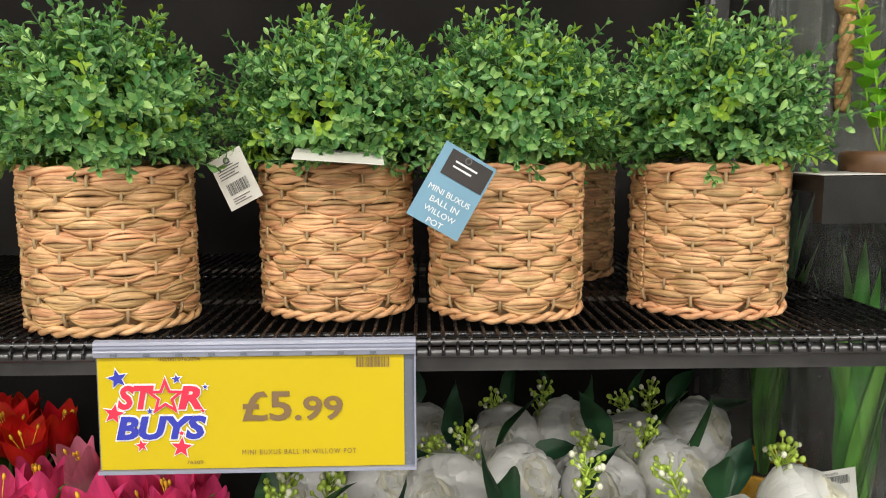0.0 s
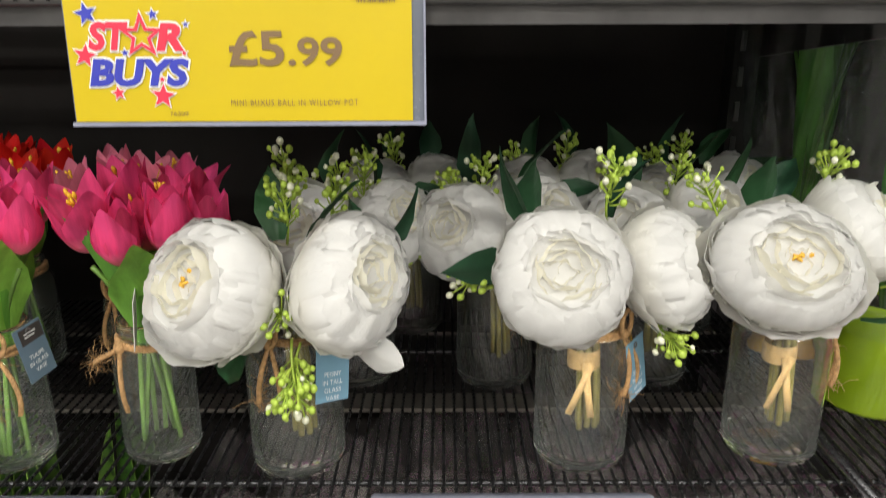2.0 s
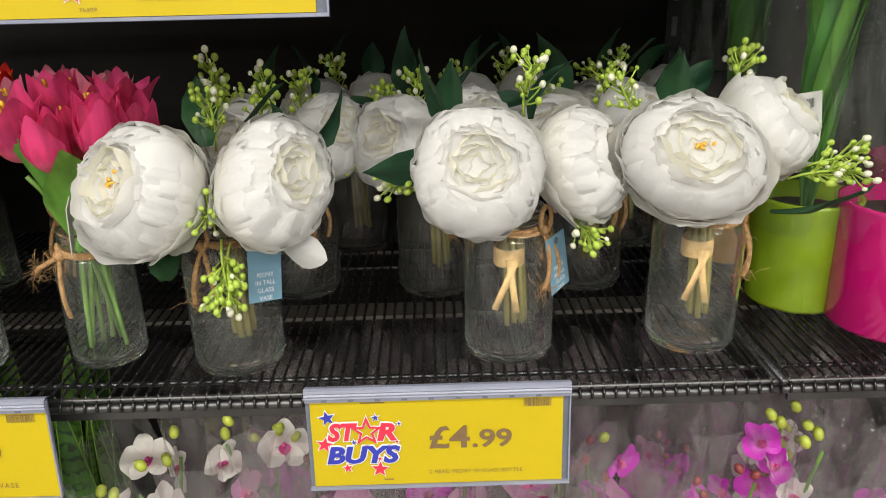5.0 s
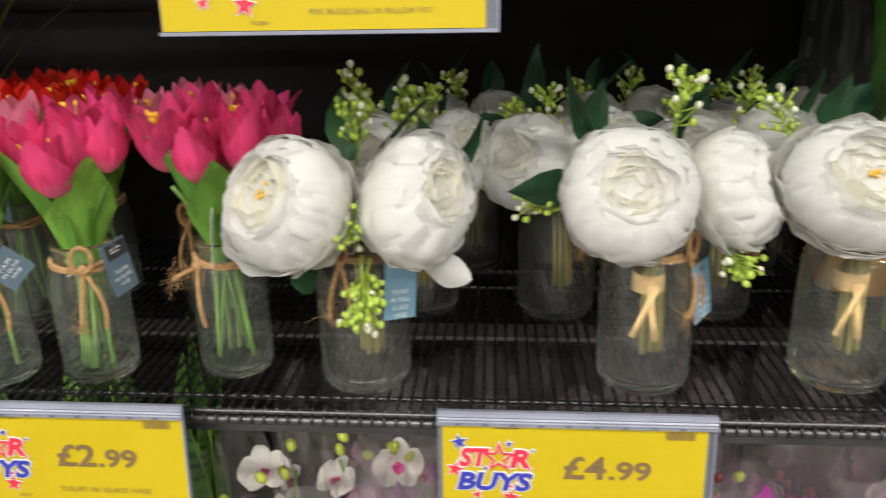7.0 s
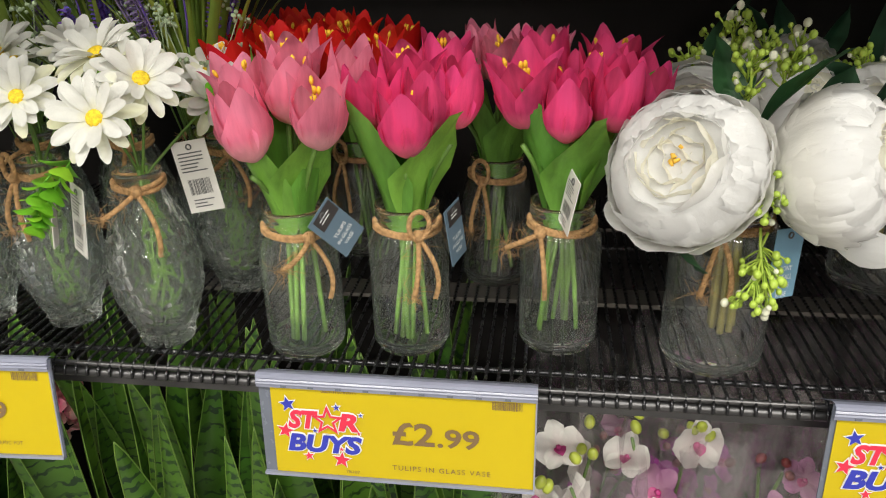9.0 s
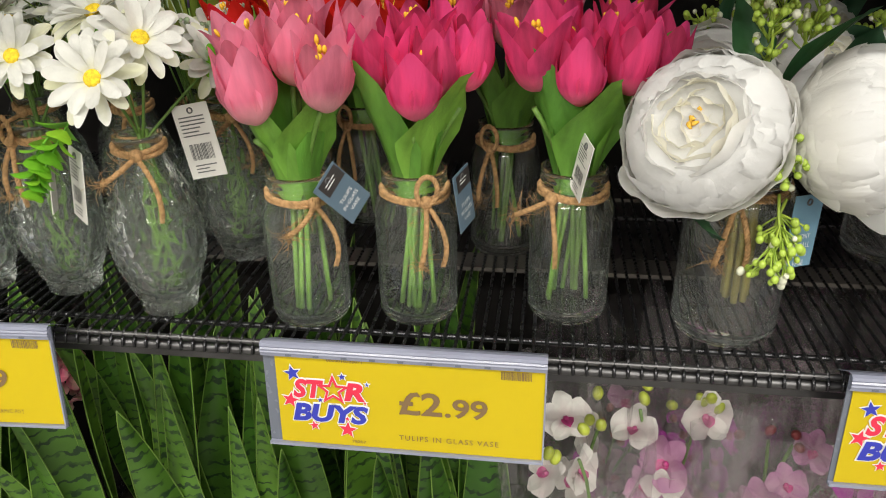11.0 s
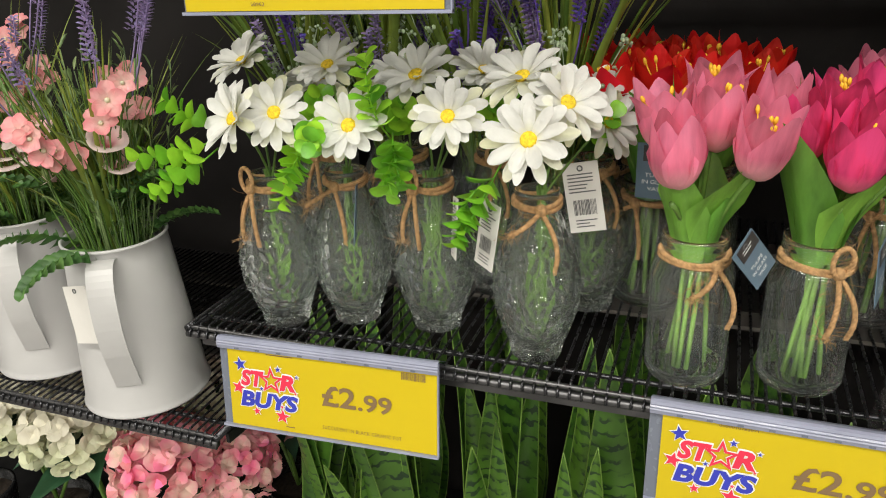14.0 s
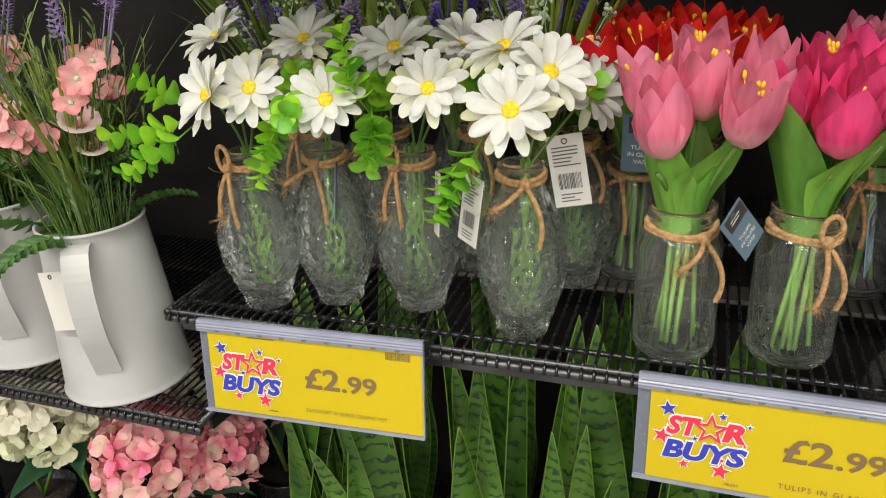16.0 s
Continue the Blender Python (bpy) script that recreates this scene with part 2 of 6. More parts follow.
M_BROM = mat("bromeliad_leaf", (0.13, 0.36, 0.05), 0.33, var=0.35, scale=12, obj=0.25, hue=0.02, trans=0.2, stretch=(4, 4, 0.5))
M_ORW = flower_mat("white_orchid_petal", (0.80, 0.78, 0.74), (0.78, 0.66, 0.66), 0.006)
M_ORM = flower_mat("magenta_orchid_petal", (0.70, 0.05, 0.62), (0.75, 0.30, 0.70), 0.006)
M_ORP = flower_mat("dusky_pink_orchid_petal", (0.46, 0.20, 0.38), (0.60, 0.36, 0.48), 0.008)
M_ORLIP = mat("orchid_lip", (0.50, 0.05, 0.22), 0.5, var=0.3, scale=200)
M_BUD = mat("green_bud", (0.40, 0.46, 0.06), 0.4, var=0.25, scale=80, obj=0.2)
M_BUDR = mat("red_bud", (0.26, 0.05, 0.05), 0.45, var=0.3, scale=80, obj=0.2)
M_HYP = mat("pink_hydrangea", (0.88, 0.22, 0.36), 0.55, var=0.15, scale=26, bump=0.0006, bscale=260, island=0.16, hue=0.02, trans=0.35, color2=(0.84, 0.62, 0.52), spec=0.25)
M_HYW = flower_mat("cream_hydrangea", (0.78, 0.74, 0.60), (0.70, 0.72, 0.50), 0.03, vary=0.15)
M_WOOD = mat("stained_wood", (0.16, 0.08, 0.04), 0.5, var=0.4, scale=20, stretch=(0.2, 3, 3))


def snake_mat():
    """Green leaf crossed by broken, jagged dark bands."""
    m = mat("snake_plant_leaf", (0.062, 0.155, 0.016), 0.42, var=0.35, scale=14, obj=0.25, hue=0.012, trans=0.1)
    n, l = m.node_tree.nodes, m.node_tree.links
    ramp = [x for x in n if x.type == "VALTORGB"][0]
    targets = [k.to_socket for k in ramp.outputs[0].links]
    tc = [x for x in n if x.type == "TEX_COORD"][0]
    wv, cr, mix = n.new("ShaderNodeTexWave"), n.new("ShaderNodeValToRGB"), n.new("ShaderNodeMixRGB")
    wv.bands_direction = "Z"
    wv.inputs["Scale"].default_value, wv.inputs["Distortion"].default_value = 20, 4.2
    wv.inputs["Detail"].default_value, wv.inputs["Detail Scale"].default_value = 1.5, 5.5
    l.new(tc.outputs["Object"], wv.inputs["Vector"])
    cr.color_ramp.elements[0].position, cr.color_ramp.elements[1].position = 0.70, 0.86
    l.new(wv.outputs["Fac"], cr.inputs[0])
    gap, gr, mul = n.new("ShaderNodeTexNoise"), n.new("ShaderNodeValToRGB"), n.new("ShaderNodeMath")
    gap.inputs["Scale"].default_value = 55
    l.new(tc.outputs["Object"], gap.inputs["Vector"])
    gr.color_ramp.elements[0].position, gr.color_ramp.elements[1].position = 0.40, 0.52
    l.new(gap.outputs["Fac"], gr.inputs[0])
    mul.operation = "MULTIPLY"
    l.new(cr.outputs[0], mul.inputs[0])
    l.new(gr.outputs[0], mul.inputs[1])
    l.new(mul.outputs[0], mix.inputs[0])
    l.new(ramp.outputs[0], mix.inputs[1])
    mix.inputs[2].default_value = (0.012, 0.04, 0.012, 1)
    for k in targets:
        l.new(mix.outputs[0], k)
    return m


M_MARGIN = mat("leaf_margin", (0.13, 0.23, 0.035), 0.4, var=0.2, scale=30)
M_SNAKE = snake_mat()

# ---- mesh building ----


class Mesh:
    """Collects points and faces for one part."""

    def __init__(self):
        self.v, self.f, self.n = [], [], 0

    def add(self, vf, m=None):
        v, f = vf
        v = np.asarray(v, float)
        if m is not None:
            a = np.array(m)
            v = v @ a[:3, :3].T + a[:3, 3]
        self.v.append(v)
        self.f.extend([tuple(i + self.n for i in q) for q in f])
        self.n += len(v)
        return self

    def data(self, name, material, smooth=True):
        me = bpy.data.meshes.new(name)
        me.from_pydata(np.concatenate(self.v).tolist(), [], self.f)
        me.materials.append(material)
        if smooth:
            me.polygons.foreach_set("use_smooth", [True] * len(me.polygons))
        me.update()
        return me


def part(name, mesh, material, parent=None, label="", m=None, smooth=True):
    """Links a Mesh (or ready mesh data) as one object under a thing."""
    me = mesh.data(name, material, smooth) if isinstance(mesh, Mesh) else mesh
    ob = new(name, me)
    ob.parent = parent
    if m is not None:
        ob.matrix_basis = m
    if label:
        tagged(ob, label)
    return ob


def thing(name, m, label, category, group="", kind=""):
    ob = new(name)
    ob.empty_display_size = 0.02
    ob.matrix_basis = m
    return tagged(ob, label, category, group, kind)


def block(name, size, at, material, label="", category="", kind="structure", bevel=0.002, parent=None):
    bm = bmesh.new()
    bmesh.ops.create_cube(bm, size=1, matrix=Matrix.Translation(at) @ Matrix.Diagonal((*size, 1)))
    if bevel:
        bmesh.ops.bevel(bm, geom=bm.edges[:], offset=bevel, segments=2, affect="EDGES")
    me = bpy.data.meshes.new(name)
    bm.to_mesh(me)
    bm.free()
    me.materials.append(material)
    ob = new(name, me)
    ob.parent = parent
    return tagged(ob, label, category, "", kind if parent is None else "")


def box(sx, sy, sz, at=(0, 0, 0)):
    v = [(at[0] + sx * (i - 0.5), at[1] + sy * (j - 0.5), at[2] + sz * (k - 0.5)) for i in (0, 1) for j in (0, 1) for k in (0, 1)]
    return v, [(0, 1, 3, 2), (4, 6, 7, 5), (0, 4, 5, 1), (2, 3, 7, 6), (0, 2, 6, 4), (1, 5, 7, 3)]


def aim(p, d, spin=0.0):
    """Pose at p whose local z runs along d."""
    q = Vector(d).to_track_quat("Z", "Y").to_matrix().to_4x4()
    return Matrix.Translation(p) @ q @ Matrix.Rotation(spin, 4, "Z")


def grid_faces(nu, nv, wrap=False):
    f = []
    for j in range(nv - 1):
        for i in range(nu if wrap else nu - 1):
            k = (i + 1) % nu
            f.append((j * nu + i, j * nu + k, (j + 1) * nu + k, (j + 1) * nu + i))
    return f


def lathe(profile, seg=40):
    a = np.linspace(0, 2 * np.pi, seg, endpoint=False)
    v = [(r * np.cos(t), r * np.sin(t), z) for r, z in profile for t in a]
    return v, grid_faces(seg, len(profile), True)


def tube(pts, r, seg=6, flat=1.0):
    """A tube along pts; r is one radius or one per point."""
    pts = np.asarray(pts, float)
    n = len(pts)
    rs = np.full(n, r) if np.isscalar(r) else np.asarray(r, float)
    tg = np.gradient(pts, axis=0)
    tg /= np.linalg.norm(tg, axis=1)[:, None] + 1e-12
    ref = np.array([0.0, 0.0, 1.0]) if abs(tg[0][2]) < 0.9 else np.array([1.0, 0.0, 0.0])
    v = []
    for i in range(n):
        a = np.cross(tg[i], ref)
        a /= np.linalg.norm(a) + 1e-12
        b = np.cross(a, tg[i])
        ref = b
        for k in range(seg):
            t = 2 * np.pi * k / seg
            v.append(pts[i] + rs[i] * (np.cos(t) * a * flat + np.sin(t) * b))
    f = grid_faces(seg, n, True)
    f.append(tuple(range(seg))[::-1])
    f.append(tuple((n - 1) * seg + k for k in range(seg)))
    return v, f


def curve(a, b, bend=(0, 0, 0), n=7):
    a, b, c = np.array(a, float), np.array(b, float), np.array(bend, float)
    t = np.linspace(0, 1, n)[:, None]
    return a + (b - a) * t + c * (4 * t * (1 - t))


def ball(r, seg=8, rings=5, squash=1.0):
    v, f = [], []
    for j in range(rings + 1):
        p = np.pi * j / rings
        for i in range(seg):
            t = 2 * np.pi * i / seg
            v.append((r * np.sin(p) * np.cos(t), r * np.sin(p) * np.sin(t), -r * squash * np.cos(p)))
    return v, grid_faces(seg, rings + 1, True)


def petal(length, width, a0, a1, cup=0.3, shape=(0.5, 1.0, 0.25), nu=5, nv=7, ruffle=0.0, rng=None, notch=0.0):
    """A petal from the origin along z: leans out (towards +y) by a0 at its base and a1 degrees at its tip; half width width, widest per shape."""
    t = np.linspace(0, 1, nv)
    ang = np.radians(a0 + (a1 - a0) * t)
    step = length / (nv - 1)
    cy, cz = np.zeros(nv), np.zeros(nv)
    for i in range(1, nv):
        am = 0.5 * (ang[i] + ang[i - 1])
        cy[i], cz[i] = cy[i - 1] + step * np.sin(am), cz[i - 1] + step * np.cos(am)
    w0, w1, tip = shape
    prof = np.where(t < w0, 0.22 + 0.78 * np.sin(np.pi / 2 * t / w0), np.sqrt(np.maximum(0, 1 - ((t - w0) / (1 - w0)) ** 2)) * (1 - tip) + tip * (1 - (t - w0) / (1 - w0)))
    v = []
    for i in range(nv):
        ny, nz = np.cos(ang[i]), -np.sin(ang[i])
        for j in range(nu):
            s = 2 * j / (nu - 1) - 1
            x = s * width * w1 * prof[i]
            d = -cup * width * s * s * prof[i]
            if ruffle and rng is not None:
                d += ruffle * rng.normal() * t[i]
            lift = -notch * length * (1 - abs(s)) * max(0, t[i] - 0.8) / 0.2
            v.append((x, cy[i] + ny * d, cz[i] + nz * d + lift))
    return v, grid_faces(nu, nv)


def fan_petal(length, width, angles, cup=0.3, point=0.0, nu=9, nv=9, wave=0.0, nick=0.0, rng=None):
    """A broad petal from the origin along z whose lean runs through the given angles (degrees from z towards +y);
    rounded, or drawn to a point; wave bends its face, nick cuts small scallops into its edge."""
    t = np.linspace(0, 1, nv)
    ang = np.radians(np.interp(t, np.linspace(0, 1, len(angles)), angles))
    step = length / (nv - 1)
    cy, cz = np.zeros(nv), np.zeros(nv)
    for i in range(1, nv):
        am = 0.5 * (ang[i] + ang[i - 1])
        cy[i], cz[i] = cy[i - 1] + step * np.sin(am), cz[i - 1] + step * np.cos(am)
    ph = rng.uniform(0, 6.28, 4) if rng is not None else np.zeros(4)
    v = []
    for i in range(nv):
        for j in range(nu):
            q = 2 * j / (nu - 1) - 1
            e = 1 - (0.16 + 0.5 * point) * abs(q) ** (2.6 - 1.2 * point) + nick * (np.sin(5 * q + ph[0]) + 0.7 * np.sin(11 * q + ph[1]))
            u = t[i] * e
            a, y0, z0 = np.interp(u, t, ang), np.interp(u, t, cy), np.interp(u, t, cz)
            w = width * (0.30 + 0.70 * np.sin(np.pi / 2 * min(1.0, u / 0.55))) * (1 - point * max(0.0, (u - 0.55) / 0.45) ** 1.6 * 0.75)
            d = -cup * w * q * q + wave * t[i] ** 1.5 * (np.sin(3.5 * q + ph[2]) + 0.6 * np.sin(8 * q + ph[3] + 2 * t[i]))
            v.append((q * w, y0 + np.cos(a) * d, z0 - np.sin(a) * d))
    return v, grid_faces(nu, nv)


def blade(length, width, lean0, lean1, fold=0.25, nv=9, twist=0.0):
    """A strap leaf with a channelled midrib."""
    v, f = petal(length, width, lean0, lean1, fold, (0.4, 1.0, 0.75), 5, nv)
    if twist:
        v = np.array(v)
        k = np.repeat(np.linspace(0, 1, nv), 5)
        c, s = np.cos(twist * k), np.sin(twist * k)
        x, y = v[:, 0].copy(), v[:, 1].copy()
        mid = np.repeat(y.reshape(nv, 5)[:, 2], 5)
        v[:, 0], v[:, 1] = x * c - (y - mid) * s, mid + x * s + (y - mid) * c
    return v, f


def rot(axis, deg):
    return Matrix.Rotation(radians(deg), 4, axis)


def lettering(body, width, height, bold=0.0, slant=0.0, gap=1.0):
    """Words as a flat mesh in the x-z plane, facing -y, fitted to a box whose lower left corner is the origin."""
    cu = bpy.data.curves.new("letters", "FONT")
    cu.body, cu.offset, cu.shear, cu.resolution_u, cu.space_character = body, bold, slant, 3, gap
    ob = new("letters", cu)
    bpy.context.view_layer.update()
    me = bpy.data.meshes.new_from_object(ob.evaluated_get(bpy.context.evaluated_depsgraph_get()))
    bpy.data.objects.remove(ob)
    bpy.data.curves.remove(cu)
    v = np.empty(len(me.vertices) * 3)
    me.vertices.foreach_get("co", v)
    v = v.reshape(-1, 3)
    lo, hi = v.min(0), v.max(0)
    q = np.zeros_like(v)
    q[:, 0] = (v[:, 0] - lo[0]) / (hi[0] - lo[0]) * width
    q[:, 2] = (v[:, 1] - lo[1]) / (hi[1] - lo[1]) * height
    faces = [tuple(p.vertices) for p in me.polygons]
    bpy.data.meshes.remove(me)
    return q, faces


def star(r, inner=0.42, turn=0.0):
    v = [(0, 0, 0)]
    for k in range(10):
        t = np.pi / 2 + turn + k * np.pi / 5
        q = r if k % 2 == 0 else r * inner
        v.append((q * np.cos(t), 0, q * np.sin(t)))
    return v, [(0, 1 + k, 1 + (k + 1) % 10) for k in range(10)]


def star_ring(r, w, turn=0.0):
    o, i = np.array(star(r, 0.42, turn)[0][1:]), np.array(star(r * w, 0.42, turn)[0][1:])
    return np.concatenate([o, i]), [(k, (k + 1) % 10, 10 + (k + 1) % 10, 10 + k) for k in range(10)]


def bars(rng, w, h, n=24):
    """A barcode: upright bars of uneven width, in the x-z plane."""
    m = Mesh()
    x = 0.0
    while x < w:
        b = w / n * rng.choice([0.3, 0.5, 0.9])
        m.add(([(x, 0, 0), (x + b, 0, 0), (x + b, 0, h), (x, 0, h)], [(0, 1, 2, 3)]))
        x += b + w / n * rng.choice([0.3, 0.5, 0.8])
    return m


def lines(w, h, n, rng):
    """Unreadable print: thin bars of uneven length."""
    m = Mesh()
    for k in range(n):
        z, l = h * (1 - (k + 0.5) / n), w * rng.uniform(0.6, 1.0)
        t = h / n * 0.35
        m.add(([(0, 0, z), (l, 0, z), (l, 0, z + t), (0, 0, z + t)], [(0, 1, 2, 3)]))
    return m

# ---- room ----
LOW, UP = 0.984, 1.360
LOW_Y, UP_Y = 0.548, 0.528
LOW_RAIL, UP_RAIL = 0.558, 0.541
# Unseen shell: closes the scene, bounces lamp light and shows in the glass.
block("floor", (8.4, 4.6, 0.1), (0, -1.1, -0.05), M_FLOOR, "pale grey vinyl shop floor", "floor")
block("ceiling", (8.4, 4.6, 0.1), (0, -1.1, 3.05), M_CEIL, "white tiled shop ceiling", "ceiling")
block("wall_back", (8.4, 0.1, 3.0), (0, 1.15, 1.5), M_WALL, "painted shop wall behind the shelving", "wall")
block("wall_front", (8.4, 0.1, 3.0), (0, -3.35, 1.5), M_WALL, "painted shop wall across the aisle", "wall")
block("wall_west", (0.1, 4.6, 3.0), (-4.15, -1.1, 1.5), M_WALL, "painted shop end wall", "wall")
block("wall_east", (0.1, 4.6, 3.0), (4.15, -1.1, 1.5), M_WALL, "painted shop end wall", "wall")
# Added out of view, to reflect in the glass and return some light.
block("trim_opposite_bay", (8.0, 0.5, 1.9), (0, -3.0, 0.95), M_FAR, "unseen block across the aisle, added for reflections", "shelving")

# ---- shelving ----
block("back_panel", (5.0, 0.02, 2.3), (0, 0.995, 1.15), M_BACK, "matt black steel back panel of the shelving", "back panel")
for px in (-0.885, 0.385):
    up = thing("shelf_upright", pose(px, 0.965, 0), "black slotted steel shelf upright", "shelf upright", "shelf uprights")
    part("post", Mesh().add(box(0.03, 0.03, 2.2, (0, 0, 1.1))), M_BLACK, up, smooth=False)
    slot = Mesh().add(box(0.006, 0.002, 0.022)).data("slot", M_RAIL, False)
    for k in range(24):
        part("slot", slot, None, up, m=pose(-0.006, -0.0165, 0.75 + 0.04 * k))


def wire_shelf(x0, x1, yf, yb, z, label):
    """Dark wire deck: front-to-back wires hooked over a double front rail, flat braces below."""
    sh = thing("wire_shelf", pose(0, 0, z), label, "shelf", "wire shelves")
    n = max(2, int((x1 - x0) / 0.0098))
    w = Mesh().add(tube([(0, yb, -0.0015), (0, yf + 0.03, -0.0015), (0, yf + 0.004, -0.0015), (0, yf + 0.0015, -0.0035)], 0.0014, 6))
    w.add(tube([(0, yf + 0.001, -0.004), (0, yf - 0.0026, -0.0085), (0, yf - 0.0030, -0.0125)], 0.0013, 6))
    wire = w.data("wire", M_WIRE)
    for k in range(n):
        part("wire", wire, None, sh, m=pose(x0 + 0.006 + (x1 - x0 - 0.012) * k / (n - 1), 0, 0))
    xs = [(x0, 0, 0), (x0 + 0.01, 0, 0), (x1 - 0.01, 0, 0), (x1, 0, 0)]
    lift = lambda y, zz: [(a, y, zz) for a, _, _ in xs]
    part("top_rail", Mesh().add(tube(lift(yf + 0.0024, -0.0044), 0.0024, 12)), M_RAIL, sh, "dark chromed front rail")
    part("front_tube", Mesh().add(tube(lift(yf + 0.0018, -0.0118), 0.0039, 12)), M_RAIL, sh, "dark chromed front tube")
    part("fascia", Mesh().add(box(x1 - x0 - 0.02, 0.003, 0.013, ((x0 + x1) / 2, yf + 0.010, -0.0205))), M_RAIL, sh, "dark steel front strip", smooth=False)
    for yy, wd in ((yf + 0.027, 0.004), (0.72, 0.03), (0.83, 0.004), (0.90, 0.03)):
        if wd < 0.01:
            part("cross_rod", Mesh().add(tube(lift(yy, -0.0052), 0.0024, 8)), M_WIRE, sh)
        else:
            part("brace", Mesh().add(box(x1 - x0 - 0.01, wd, 0.004, ((x0 + x1) / 2, yy, -0.0075))), M_BRACE, sh, "flat steel brace", smooth=False)
    for x in (x0 + 0.002, x1 - 0.002):
        part("side_rod", Mesh().add(tube([(x, yf, -0.006), (x, 0.75, -0.006), (x, yb, -0.006)], 0.004, 8)), M_WIRE, sh)
        part("bracket", Mesh().add(([(x - 0.002, yf + 0.02, -0.012), (x - 0.002, yb, -0.012), (x - 0.002, yb, -0.07), (x - 0.002, yf + 0.02, -0.024),
                                     (x + 0.002, yf + 0.02, -0.012), (x + 0.002, yb, -0.012), (x + 0.002, yb, -0.07), (x + 0.002, yf + 0.02, -0.024)],
                                    [(0, 1, 2, 3), (7, 6, 5, 4), (0, 4, 5, 1), (1, 5, 6, 2), (2, 6, 7, 3), (3, 7, 4, 0)])), M_BLACK, sh, smooth=False)
    return sh


wire_shelf(-0.872, 0.366, LOW_RAIL, 0.98, LOW, "dark wire shelf holding flower vases")
wire_shelf(0.370, 1.25, LOW_RAIL, 0.98, LOW, "dark wire shelf holding glazed pots")
wire_shelf(-0.872, 0.405, UP_RAIL, 0.98, UP, "dark wire shelf holding willow pots")
wire_shelf(-2.1, -0.862, LOW_RAIL, 0.98, 0.852, "dark wire shelf holding enamel jugs")
block("base_deck", (3.6, 0.44, 0.03), (-0.3, 0.76, 0.445), M_BLACK, "black steel bottom deck of the shelving", "shelf", bevel=0.004)
block("base_plinth", (3.6, 0.42, 0.43), (-0.3, 0.77, 0.215), M_BLACK, "black steel plinth of the shelving", "plinth", bevel=0.004)
hi = thing("solid_shelf", pose(0.75, 0.78, 1.462), "black steel shelf with a turned-down front edge", "shelf")
part("deck", Mesh().add(box(0.86, 0.40, 0.012, (0, 0, 0))), M_BLACK, hi, smooth=False)
part("front_edge", Mesh().add(box(0.86, 0.012, 0.034, (0, -0.206, -0.011))), M_BLACK, hi, smooth=False)

# ---- price tickets ----
PW, PH = 0.200, 0.0754


def put(parent, name, mesh, material, x, z, y=-0.0012, label=""):
    return part(name, mesh, material, parent, label, m=pose(x, y, z), smooth=False)


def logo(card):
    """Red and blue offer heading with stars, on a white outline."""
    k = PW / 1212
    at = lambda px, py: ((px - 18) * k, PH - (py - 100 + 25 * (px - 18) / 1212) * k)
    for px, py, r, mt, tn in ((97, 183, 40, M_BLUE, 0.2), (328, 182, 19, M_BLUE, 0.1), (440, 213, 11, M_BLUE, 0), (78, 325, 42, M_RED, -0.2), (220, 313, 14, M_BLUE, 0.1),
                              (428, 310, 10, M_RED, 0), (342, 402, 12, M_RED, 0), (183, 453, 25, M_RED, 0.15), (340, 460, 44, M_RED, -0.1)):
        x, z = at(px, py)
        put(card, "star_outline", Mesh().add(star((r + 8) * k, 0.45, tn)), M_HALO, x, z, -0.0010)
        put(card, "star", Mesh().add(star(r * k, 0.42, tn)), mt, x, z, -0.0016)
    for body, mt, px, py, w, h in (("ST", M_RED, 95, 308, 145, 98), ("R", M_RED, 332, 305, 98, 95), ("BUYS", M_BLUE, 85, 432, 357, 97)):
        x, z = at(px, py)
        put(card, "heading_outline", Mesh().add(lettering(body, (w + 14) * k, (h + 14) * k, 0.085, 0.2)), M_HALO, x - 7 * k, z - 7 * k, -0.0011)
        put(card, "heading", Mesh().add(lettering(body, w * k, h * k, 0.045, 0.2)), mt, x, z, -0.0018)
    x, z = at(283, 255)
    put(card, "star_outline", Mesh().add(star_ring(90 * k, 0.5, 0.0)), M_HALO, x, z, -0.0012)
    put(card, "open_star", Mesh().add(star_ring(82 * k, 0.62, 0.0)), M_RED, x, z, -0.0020)


